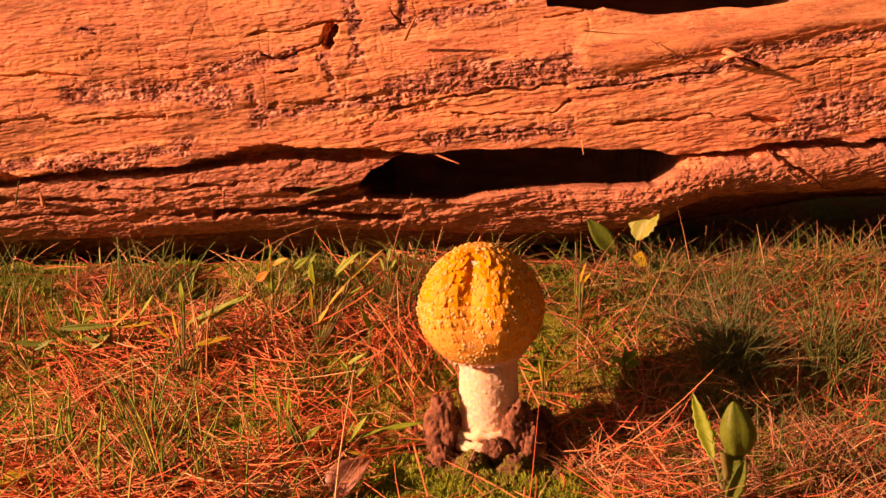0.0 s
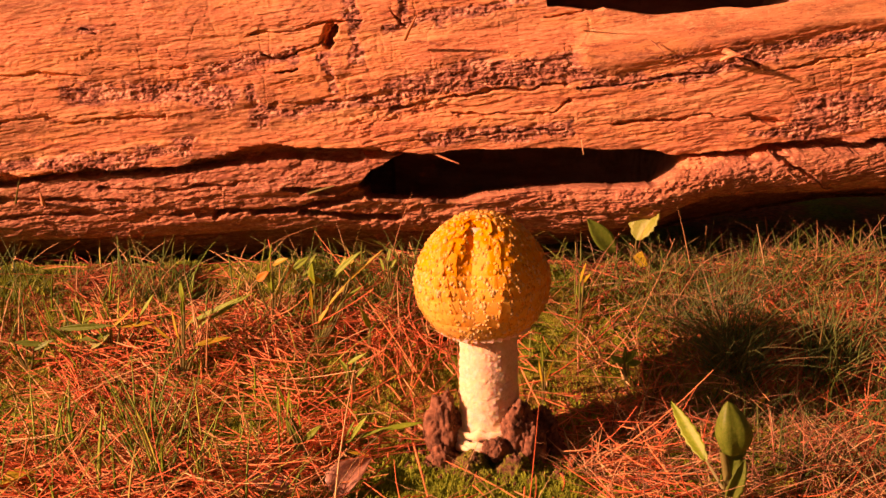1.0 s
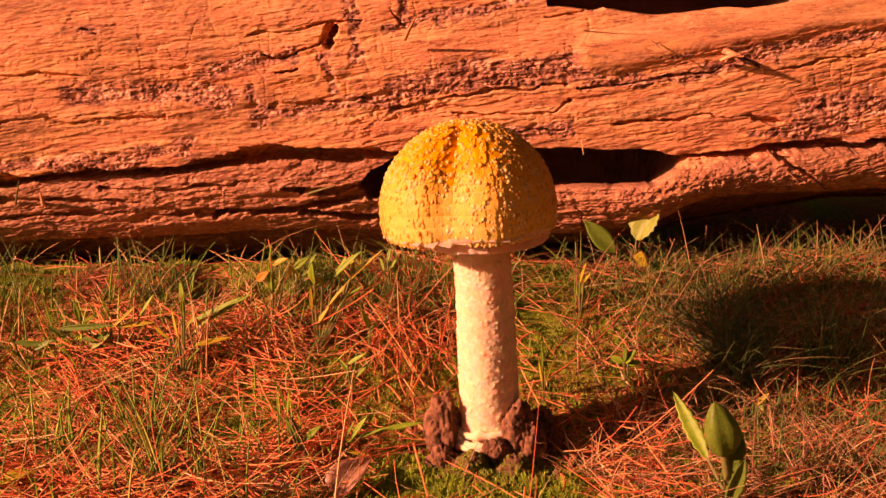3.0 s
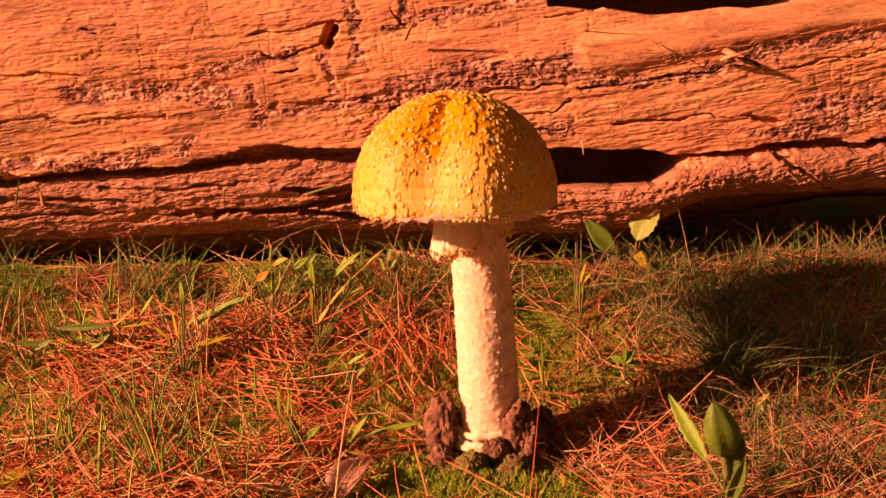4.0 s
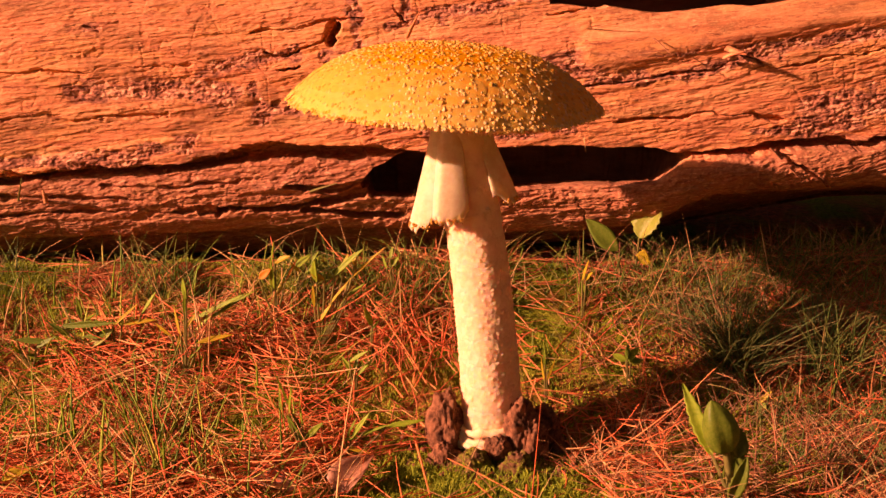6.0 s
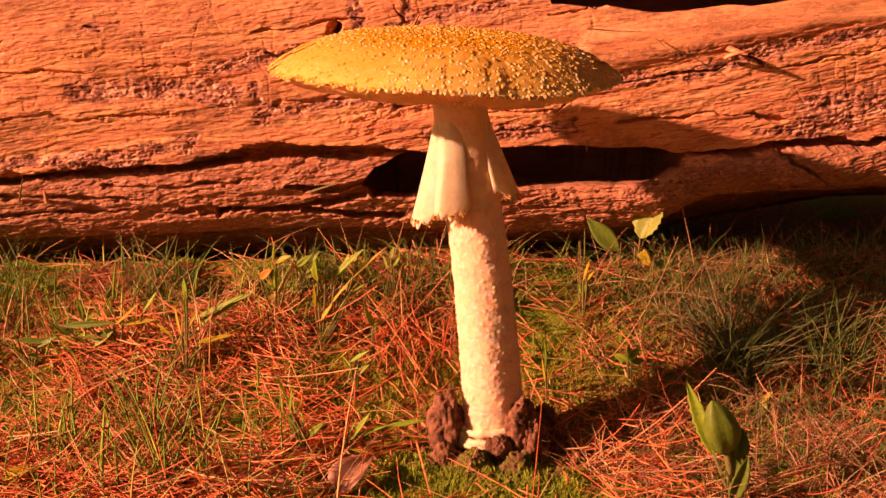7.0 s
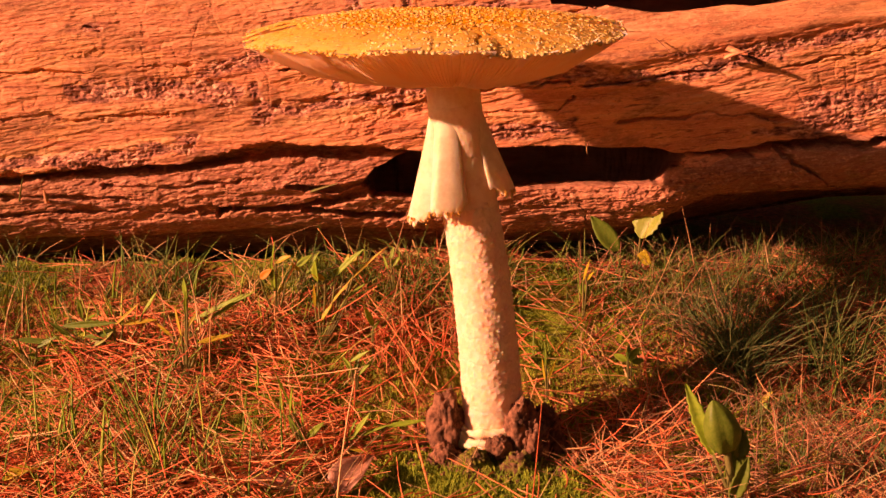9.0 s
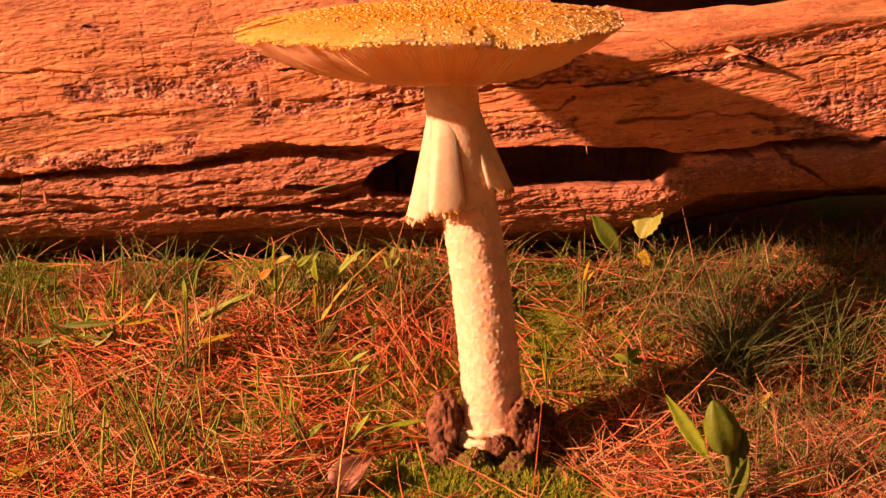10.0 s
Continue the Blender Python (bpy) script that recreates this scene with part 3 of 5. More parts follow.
def cap_spot(t, share, az, lift=0.0):
    """Pose of a piece of cap skin: share of the way from apex to margin, azimuth; local z outward, y towards the margin."""
    cx, R, apex, psi, lean, *_ = STATE[t]
    psi = radians(psi)
    rho = R / math.sin(min(psi, math.pi / 2))
    a = psi * share
    # a soft furrow down the front of the young cap
    da = (az + math.pi / 2 + 0.22 + math.pi) % (2 * math.pi) - math.pi
    depth = 0.24 * math.exp(-(da / 0.34) ** 2) * math.sin(min(a, 2.2) / 2.2 * math.pi) * min(1, max(0, (psi - 0.8) / 1.2))
    wave = 1 + 0.015 * math.sin(2 * az + 1) + 0.022 * math.sin(3 * az) * share + 0.010 * math.sin(8 * az + 2) * share ** 3
    flat = max(0.0, 1 - psi / 0.9) * share ** 3
    young = min(1.0, max(0.0, (psi - 1.7) / 0.7))
    r = rho * math.sin(a) * wave * (1 - 0.09 * young * math.cos(a)) + lift * math.sin(a)
    # the broad cap is flat above and rolls down at its margin
    w = min(1.0, max(0.0, (1.0 - psi) / 0.4))
    p, tall = 3.2, rho * (1 - math.cos(psi))
    drop = (1 - w) * rho * (1 - math.cos(a)) + w * tall * share ** p
    a = (1 - w) * a + w * math.atan(tall * p * share ** (p - 1) / R)
    z = -drop + lift * math.cos(a) + (0.0018 * math.sin(3 * az + 0.7) + 0.0013 * math.sin(7 * az) + 0.0007 * math.sin(17 * az)) * flat
    out = Vector((math.cos(az), math.sin(az), 0))
    normal = out * math.sin(a) + Vector((0, 0, math.cos(a)))
    along = out * math.cos(a) - Vector((0, 0, math.sin(a)))
    # the furrow turns the skin
    turn = depth * 2 * da / 0.1156 / max(0.35, math.sin(a))
    sunk = normal * (depth * rho)
    tang = normal.cross(along)
    normal = (normal - tang * turn).normalized()
    tang = along.cross(normal)
    tang = (tang - normal * tang.dot(normal)).normalized()
    along = normal.cross(tang)
    tip = radians(1.0) * min(1.0, max(0.0, (0.31 - psi) / 0.10)) - radians(4.5) * min(1.0, max(0.0, (psi - 0.85) / 0.6)) * min(1.0, max(0.0, (1.90 - psi) / 0.2))
    rim = Matrix.Translation((cx - BASE.x, STATE[t][9], apex)) @ Matrix.Translation((0, 0, -rho * (1 - math.cos(psi)))) @ Matrix.Rotation(radians(-lean), 4, "Y") @ Matrix.Rotation(tip, 4, "X") @ Matrix.Translation((0, 0, rho * (1 - math.cos(psi))))
    m = Matrix((tang, along, normal)).transposed().to_4x4()
    m.translation = out * r + Vector((0, 0, z)) - sunk
    return rim @ m


def rim_point(t, az):
    return cap_spot(t, 1.0, az).translation


def stem_point(t, share):
    """Point and turn of the stem's middle line at a share of its height."""
    _, _, _, _, _, ax, az, *_ = STATE[t]
    run, back = ax - BASE.x, STATE[t][9]

    def bow(s):
        return 0.5 * s ** 2.5 * (3 - 2 * s ** 1.25) + 0.5 * s ** 1.7
    slope = (bow(min(share + 0.05, 1)) - bow(max(share - 0.05, 0))) / ((min(share + 0.05, 1) - max(share - 0.05, 0)) * az)
    return Matrix.Translation((run * bow(share), back * bow(share), az * share)) @ Matrix.Rotation(-math.atan(back * slope), 4, "X") @ Matrix.Rotation(math.atan(run * slope), 4, "Y")


def skin_tile(width, length, seed, mat=None):
    """A thin, gently domed piece of cap skin with turned-in edges."""
    r = random.Random(seed)
    bm = bmesh.new()
    nx, ny = 5, 5
    g = [[None] * ny for _ in range(nx)]
    for i in range(nx):
        for j in range(ny):
            u, v = i / (nx - 1) * 2 - 1, j / (ny - 1) * 2 - 1
            edge = max(abs(u), abs(v))
            x, y = u * width / 2 * (1 - 0.12 * v * v), v * length / 2 * (1 - 0.12 * u * u)
            z = -x * x / (2 * 0.040) - y * y / (2 * 0.042) - (0.0002 if edge > 0.9 else 0)
            g[i][j] = bm.verts.new((x, y, z + r.uniform(-1, 1) * 0.00008))
    for i in range(nx - 1):
        for j in range(ny - 1):
            bm.faces.new((g[i][j], g[i + 1][j], g[i + 1][j + 1], g[i][j + 1]))
    return mesh_bm("cap_skin", bm, mat or CAP)


def wart_cluster(width, length, count, size, seed, tall=1.0, mat=None, reach=0.5, fringe=0):
    """Small crumbly, tilted pyramids of veil flesh on one piece of skin."""
    r = random.Random(seed)
    bm = bmesh.new()
    for i in range(count + fringe):
        x, y = r.uniform(-0.45, 0.45) * width, r.uniform(-0.45 if i < count else 0.35, reach) * length
        big = 1.25 if i % 3 == 0 else 0.8
        s, h = size * big * r.uniform(0.7, 1.25), size * big * r.uniform(0.3, 0.7) * tall
        k, turn = r.choice((5, 6)), r.uniform(0, 6.28)
        lx, ly = r.uniform(-0.3, 0.3) * s, r.uniform(-0.15, 0.4) * s
        z0 = -x * x / 0.080 - y * y / 0.084 - 0.0003
        rings = []
        for level, (f, z) in enumerate(((1.0, 0), (0.82, 0.5), (0.42, 0.88))):
            rings.append([bm.verts.new((x + math.cos(turn + 6.283 * q / k) * s * 0.50 * f * r.uniform(0.8, 1.2) + lx * z * 0.8,
                                        y + math.sin(turn + 6.283 * q / k) * s * 0.58 * f * r.uniform(0.8, 1.2) + ly * z * 0.8, z0 + h * z)) for q in range(k)])
        tip = bm.verts.new((x + lx, y + ly, z0 + h))
        for a, b in zip(rings, rings[1:]):
            for q in range(k):
                bm.faces.new((a[q], a[(q + 1) % k], b[(q + 1) % k], b[q]))
        for q in range(k):
            bm.faces.new((rings[2][q], rings[2][(q + 1) % k], tip))
    return mesh_bm("wart", bm, mat or WART)


def stem_ring(radius, tall, seed, shag):
    """A short sleeve of the stem, its skin raised in small shaggy scales."""
    r = random.Random(seed)
    bm = bmesh.new()
    n, rows = 130, 26
    prev = None
    for j in range(rows):
        v = j / (rows - 1)
        ring = []
        for i in range(n):
            a = 6.2832 * i / n
            out = Vector((math.cos(a), math.sin(a), 0))
            p = Vector((out.x * radius, out.y * radius, v * tall + seed * 0.0104))
            rough = noise.noise(p * 500) * 0.25 + noise.noise(p * 1500) * 0.2
            ridge = max(0.0, noise.noise(Vector((p.x * 850, p.y * 850, p.z * 1100 + 3))) - 0.05) ** 1.3
            pinch = 0.0009 * (2 * v - 1) ** 6
            k = radius * (1 + 0.012 * math.sin(5 * a + seed)) - pinch + shag * (0.0003 * rough + 0.0011 * ridge)
            ring.append(bm.verts.new((k * out.x, k * out.y, (v - 0.5) * tall + shag * 0.0006 * ridge)))
        if prev:
            for i in range(n):
                bm.faces.new((prev[i], prev[(i + 1) % n], ring[(i + 1) % n], ring[i]))
        prev = ring
    return mesh_bm("stem_ring", bm, STEM)


def gill_plate(q0, q1, sector, blades, seed):
    """A fan of gill blades under a flesh sheet, along the way from stem (0) to margin (1); local y outward, z up."""
    bm = bmesh.new()
    full, r0, r1 = 0.0636, 0.0105, 0.0690
    n = 9

    def belly(q):
        return -0.0062 * (4 * q * (1 - q)) ** 0.8

    def half(q):
        return (r0 + (r1 - r0) * q) * sector / 2 * 1.45
    rows = []
    for j in range(n):
        q = q0 + (q1 - q0) * j / (n - 1)
        rows.append([bm.verts.new((u * half(q), (q - q0) * full, belly(q) + 0.0009 * min(1, 6 * (1 - q)) + 0.0005 * abs(u))) for u in (-1, -0.5, 0, 0.5, 1)])
    for a, b in zip(rows, rows[1:]):
        for i in range(4):
            bm.faces.new((a[i], a[i + 1], b[i + 1], b[i]))
    for k in range(blades):
        u = (k + 0.5) / blades * 2 - 1
        low, high = [], []
        for j in range(n):
            q = q0 + (q1 - q0) * j / (n - 1)
            x, y, th = u * half(q) / 1.3, (q - q0) * full, 0.00026
            low.append([bm.verts.new((x + s * th * 0.4, y, belly(q))) for s in (-1, 1)])
            high.append([bm.verts.new((x + s * th, y, belly(q) + 0.0010 * min(1, 6 * (1 - q)))) for s in (-1, 1)])
        for j in range(n - 1):
            bm.faces.new((low[j][0], low[j][1], low[j + 1][1], low[j + 1][0]))
            bm.faces.new((low[j][1], high[j][1], high[j + 1][1], low[j + 1][1]))
            bm.faces.new((high[j][0], low[j][0], low[j + 1][0], high[j + 1][0]))
    bmesh.ops.recalc_face_normals(bm, faces=bm.faces)
    return mesh_bm("gill_plate", bm, GILL, smooth=False)


def veil_panel(width, tall, fold, seed):
    """A hanging fold of the torn veil, hinged at its top; local z up, y outward."""
    r = random.Random(seed)
    bm = bmesh.new()
    nx, nz = 31, 16
    sides = []
    for off in (0.0, -0.0007):
        g = []
        for i in range(nx):
            u = i / (nx - 1) * 2 - 1
            tear = r.uniform(-1, 1) * 0.0010 + 0.0007 * math.sin(i * 1.3 + seed)
            col = []
            for j in range(nz):
                v = j / (nz - 1)
                w = width * (0.72 + 0.38 * v ** 1.3)
                y = fold * v ** 1.2 * math.cos(u * math.pi / 2) - 0.0030 * u * u + off + 0.0003 * math.sin(7 * u + seed) * v
                col.append(bm.verts.new((u * w / 2, y, -tall * v * (1 - 0.16 * abs(u) ** 3) + (tear if j == nz - 1 else 0) + 0.0015 * math.sin(3 * u + seed) * v)))
            g.append(col)
        sides.append(g)
    for g, flip in zip(sides, (False, True)):
        for i in range(nx - 1):
            for j in range(nz - 1):
                q = (g[i][j], g[i + 1][j], g[i + 1][j + 1], g[i][j + 1])
                bm.faces.new(q[::-1] if flip else q)
    a, b = sides
    for i in range(nx - 1):
        bm.faces.new((a[i][-1], a[i + 1][-1], b[i + 1][-1], b[i][-1]))
    for i in (0, nx - 1):
        for j in range(nz - 1):
            bm.faces.new((a[i][j], a[i][j + 1], b[i][j + 1], b[i][j]))
    bmesh.ops.recalc_face_normals(bm, faces=bm.faces)
    return mesh_bm("veil_fold", bm, STEM)


def edge_crumbs(width, tall, fold, seed):
    r = random.Random(seed)
    bm = bmesh.new()
    for _ in range(34):
        u = r.uniform(-0.9, 0.9)
        s = r.uniform(0.0002, 0.00055)
        y = fold * math.cos(u * math.pi / 2) - 0.0022 * u * u
        m = Matrix.Translation((u * width * 1.1 / 2, y, -tall + r.uniform(-0.0004, 0.0016))) @ Matrix.Diagonal((s, s * 0.8, s * r.uniform(0.8, 1.6), 1))
        bmesh.ops.create_icosphere(bm, subdivisions=1, radius=1, matrix=m)
    for v in bm.verts:
        v.co += Vector((r.uniform(-1, 1), r.uniform(-1, 1), r.uniform(-1, 1))) * 0.00015
    return mesh_bm("crumbs", bm, CRUMB, smooth=False)


MOVES = []


def build_toadstool():
    shroom = tagged(new("toadstool"), "yellow toadstool with pale warts and a shaggy cream stem", "mushroom")
    shroom.location = BASE
    # stem sleeves
    n = 15
    for i in range(n):
        share = (i + 0.3) / n
        ring = part("stem_ring", stem_ring(0.0120 - 0.0019 * share, 0.0150, i, 1.0 if share < 0.7 else 0.35), shroom)
        MOVES.append((ring, lambda t, s=share, i=i: stem_point(t, s) ))
    # the rolled collars at the foot stay where they are
    for k, (z, r) in enumerate(((0.0030, 0.0146), (0.0064, 0.0142), (0.0094, 0.0132))):
        bm = bmesh.new()
        m, seg = 48, 8
        rr = random.Random(k)
        vs = []
        for i in range(m):
            a = 6.2832 * i / m
            th = 0.0015 * rr.uniform(0.6, 1.3)
            dz = 0.0007 * math.sin(2 * a + k * 2) + 0.0004 * math.sin(7 * a + k)
            vs.append([bm.verts.new(((r + th * math.cos(6.2832 * j / seg)) * math.cos(a), (r + th * math.cos(6.2832 * j / seg)) * math.sin(a), z + dz + th * 1.3 * math.sin(6.2832 * j / seg))) for j in range(seg)])
        for i in range(m):
            for j in range(seg):
                bm.faces.new((vs[i][j], vs[(i + 1) % m][j], vs[(i + 1) % m][(j + 1) % seg], vs[i][(j + 1) % seg]))
        bmesh.ops.recalc_face_normals(bm, faces=bm.faces)
        part("collar", mesh_bm("collar", bm, STEM), shroom, "cream rolled rim at the stem's foot")
    # veil folds
    folds = [(-172, 0.0412, 11, 0.0060), (-124, 0.0385, 9, 0.0064), (-68, 0.0335, 0, -0.0004), (-8, 0.0345, 8, 0.0045), (50, 0.0345, 4, 0.004), (110, 0.036, 7, 0.004)]
    for k, (az, tall, open_to, fold) in enumerate(folds):
        f = part("veil_fold", veil_panel(0.0150, tall, fold, k), shroom, "pale torn veil fold hanging on the stem")
        part("crumb_edge", edge_crumbs(0.0150, tall, fold, k), f, "ochre crumbs on the torn edge")

        def where(t, az=az, open_to=open_to):
            s = STATE[t]
            return stem_point(t, min(s[7] / s[6], 1.0)) @ Matrix.Translation((0, 0, max(0, s[7] - s[6]))) @ Matrix.Rotation(radians(az - 90), 4, "Z") @ Matrix.Translation((0, 0.0100, 0)) @ Matrix.Rotation(radians(open_to * s[8]), 4, "X")
        MOVES.append((f, where))
    # cap skin with its warts
    rows = 13
    kinds = {}
    for k in range(rows):
        share = (k + 0.55) / rows
        around = max(5, round(2 * math.pi * 0.0705 * share / 0.0066))
        width, length = 2 * math.pi * 0.0705 * share / around * 1.35, 0.0705 / rows * 1.5
        if k == rows - 1:
            share, length, width = 0.945, length * 0.75, width * 1.2
        for i in range(around):
            az = 2 * math.pi * (i + 0.5 * (k % 2)) / around + random.uniform(-0.02, 0.02)
            # the left margin carries fewer, lower warts in a more orange tone
            left_rim = k > 8 and math.cos(az) < -0.35
            tone, key = round(k * 10 / (rows - 1)), (k, i % 3, left_rim)
            if key not in kinds:
                kinds[key] = (skin_tile(width, length, k * 7 + i, CAP_SHADES[tone]), wart_cluster(width, length, 12 if left_rim else 18 if k > 10 else 16, 0.0016 - 0.0002 * share, k * 7 + i, (0.85 - 0.25 * share) * (0.72 if left_rim else 1), WART_SHADES[3 if left_rim else tone], 0.66 if k == rows - 1 else 0.5, 16 if k == rows - 1 else 0))
            lift = random.uniform(-0.0001, 0.0001)
            tile = part("cap_skin", kinds[key][0], shroom)
            tagged(part("wart", kinds[key][1], tile, "pale yellow crumbly warts"), kind="stuff")
            MOVES.append((tile, lambda t, s=share, a=az, q=lift: cap_spot(t, s, a, q)))
    crown = part("cap_skin", skin_tile(0.013, 0.013, 99), shroom)
    tagged(part("wart", wart_cluster(0.012, 0.012, 16, 0.0016, 99), crown, "pale yellow crumbly warts"), kind="stuff")
    MOVES.append((crown, lambda t: cap_spot(t, 0.001, 0.0)))
    # gills
    sectors = 36
    inner = gill_plate(0.0, 0.56, 2 * math.pi / sectors, 5, 1)
    outer = gill_plate(0.46, 1.0, 2 * math.pi / sectors, 9, 2)
    for i in range(sectors):
        az = 2 * math.pi * i / sectors

        def where(t, az=az, q=0.0, out=False):
            s = STATE[t]
            a = Vector((s[5] - BASE.x + 0.0105 * math.cos(az), 0.0105 * math.sin(az) + s[9], s[6]))
            b = rim_point(t, az)
            # the blades end just inside the skin's edge
            d = b - a
            long = d.length
            d.normalize()
            side = rim_point(t, az - 0.05) - rim_point(t, az + 0.05)
            side = (side - d * side.dot(d)).normalized()
            up = side.cross(d)
            m = Matrix((side, d, up)).transposed().to_4x4()
            m.translation = a if not out else b - d * (0.54 * 0.0636 + 0.0006)
            return m
        MOVES.append((tagged(part("gill_plate", inner, shroom, "pale radial gills"), kind="stuff"), where))
        MOVES.append((tagged(part("gill_plate", outer, shroom, "pale radial gills"), kind="stuff"), lambda t, w=where: w(t, out=True)))
    return shroom


build_toadstool()


# ---- soil round the foot ----
def clod(name, size, seed, mat, label, cat, at):
    bm = bmesh.new()
    bmesh.ops.create_icosphere(bm, subdivisions=5, radius=1)
    for v in bm.verts:
        p = v.co.copy()
        k = 1 + 0.28 * noise.noise(p * 1.7 + Vector((seed, 0, 0))) + 0.16 * noise.noise(p * 5 + Vector((0, seed, 0))) + 0.10 * noise.noise(p * 12) + 0.09 * noise.noise(p * 26) + 0.05 * noise.noise(p * 50)
        v.co = Vector((p.x * size[0], p.y * size[1], p.z * size[2])) * k
    ob = tagged(new(name, mesh_bm(name, bm, mat)), label, cat)
    ob.location = (at[0], at[1], float(height(at[0], at[1])) + at[2])
    return ob


CLODS = [(0.0000, -0.004, 0.0071, 0.0070, 0.008, 0.0165, 0), (0.0026, -0.014, -0.0023, 0.0048, 0.005, 0.0065, 0), (0.0287, -0.011, 0.0078, 0.0078, 0.008, 0.0145, 0),
         (0.0339, -0.014, 0.0034, 0.0060, 0.007, 0.0130, 0), (0.0397, 0.004, 0.0018, 0.0070, 0.008, 0.0125, 0), (0.0113, -0.021, -0.0004, 0.0064, 0.006, 0.0070, 1),
         (0.0209, -0.018, 0.0067, 0.0040, 0.004, 0.0045, 0), (0.0179, -0.017, 0.0074, 0.0028, 0.003, 0.0026, 0), (0.0277, -0.024, -0.0014, 0.0066, 0.006, 0.0090, 1),
         (0.0124, -0.028, -0.0032, 0.0085, 0.006, 0.0055, 1), (-0.0004, -0.016, -0.0009, 0.0056, 0.006, 0.0080, 0), (0.0430, -0.004, -0.0007, 0.0055, 0.006, 0.0075, 0),
         (0.0345, -0.020, -0.0033, 0.0062, 0.006, 0.0075, 1), (0.0196, 0.016, 0.0002, 0.0100, 0.007, 0.0090, 0)]
for k, (x, y, z, a, b, c, green) in enumerate(CLODS):
    clod("soil_clod", (a, b, c), k * 1.3 + 0.4, MOSSY_SOIL if green else SOIL, "moss-grown dark soil clod before the stem's foot" if green else "crumbly dark brown soil clod beside the stem's foot", "soil", (x, y, z - float(height(x, y))))


def soil_crumbs():
    g = np.random.default_rng(21)
    verts, faces = [], []
    for k in range(260):
        a, d = g.uniform(0, 6.283), 0.018 + 0.022 * g.random() ** 1.5
        x, y = 0.0185 + d * math.cos(a), -0.004 + d * 0.9 * math.sin(a)
        s = g.uniform(0.0006, 0.0022)
        p = np.array([x, y, float(height(x, y)) + s * 0.4])
        n = len(verts)
        for v in ((1, 0, 0), (-1, 0, 0), (0, 1, 0), (0, -1, 0), (0, 0, 0.8), (0, 0, -0.8)):
            verts.append(tuple(p + s * np.array(v) * g.uniform(0.6, 1.2, 3)))
        faces += [(n + i, n + j, n + k2) for i, j, k2 in ((0, 2, 4), (2, 1, 4), (1, 3, 4), (3, 0, 4), (2, 0, 5), (1, 2, 5), (3, 1, 5), (0, 3, 5))]
    return tagged(new("soil_crumbs", mesh_from("soil_crumbs", verts, faces, SOIL)), "loose dark soil crumbs around the stem's foot", "soil", kind="stuff")


soil_crumbs()


# ---- litter, moss and grass ----
def scatter(n, x0, x1, y0, y1, seed, keep=None):
    g = np.random.default_rng(seed)
    x, y = g.uniform(x0, x1, n), g.uniform(y0, y1, n)
    if keep is not None:
        k = g.random(n) < keep(x, y)
        x, y = x[k], y[k]
    return x, y, g


def mossy(x, y):
    m = smooth(-0.05, 0.4, fbm(x * 16, y * 16, 3, 0.5, 77)) * 0.9
    m = np.maximum(m, np.exp(-((x - 0.01) / 0.055) ** 2 - ((y + 0.030) / 0.032) ** 2) * 1.5)
    m = np.maximum(m, np.exp(-((x - 0.075) / 0.03) ** 2 - ((y - 0.0) / 0.016) ** 2))
    m = np.maximum(m, np.exp(-((x + 0.012) / 0.03) ** 2 - ((y - 0.023) / 0.025) ** 2))
    m = np.maximum(m, 0.9 * np.exp(-((x - 0.053) / 0.035) ** 2 - ((y - 0.026) / 0.028) ** 2))
    m = np.maximum(m, np.exp(-((x + 0.022) / 0.020) ** 2 - ((y + 0.005) / 0.020) ** 2))
    m = np.maximum(m, 0.8 * np.exp(-((x + 0.09) / 0.025) ** 2 - ((y + 0.02) / 0.02) ** 2))
    m = np.maximum(m, 0.9 * np.exp(-((x + 0.033) / 0.03) ** 2 - ((y - 0.032) / 0.018) ** 2))
    m = np.maximum(m, 1.1 * np.exp(-((x - 0.049) / 0.020) ** 2 - ((y - 0.048) / 0.016) ** 2))
    m = np.maximum(m, 1.1 * np.exp(-((x + 0.020) / 0.020) ** 2 - ((y - 0.031) / 0.014) ** 2))
    m = np.maximum(m, 1.1 * np.exp(-((x - 0.068) / 0.022) ** 2 - ((y - 0.002) / 0.012) ** 2))
    m = np.maximum(m, 1.1 * np.exp(-((x + 0.082) / 0.014) ** 2 - ((y - 0.010) / 0.012) ** 2))
    m = np.maximum(m, 1.1 * np.exp(-((x - 0.135) / 0.022) ** 2 - ((y + 0.017) / 0.012) ** 2))
    m = np.maximum(m, 1.1 * np.exp(-((x - 0.044) / 0.014) ** 2 - ((y - 0.061) / 0.012) ** 2))
    m = np.maximum(m, 1.1 * np.exp(-((x - 0.096) / 0.030) ** 2 - ((y + 0.039) / 0.012) ** 2))
    return np.clip(m, 0, 1)


def cushion(x, y):
    """The thick moss cushion in front of the toadstool's foot."""
    return np.exp(-((x - 0.005) / 0.045) ** 2 - ((y + 0.038) / 0.022) ** 2)


def bare(x, y):
    """Few needles on the ground before the shoot."""
    return 1 - 0.93 * np.exp(-((x - 0.060) / 0.028) ** 2 - ((y + 0.038) / 0.024) ** 2)


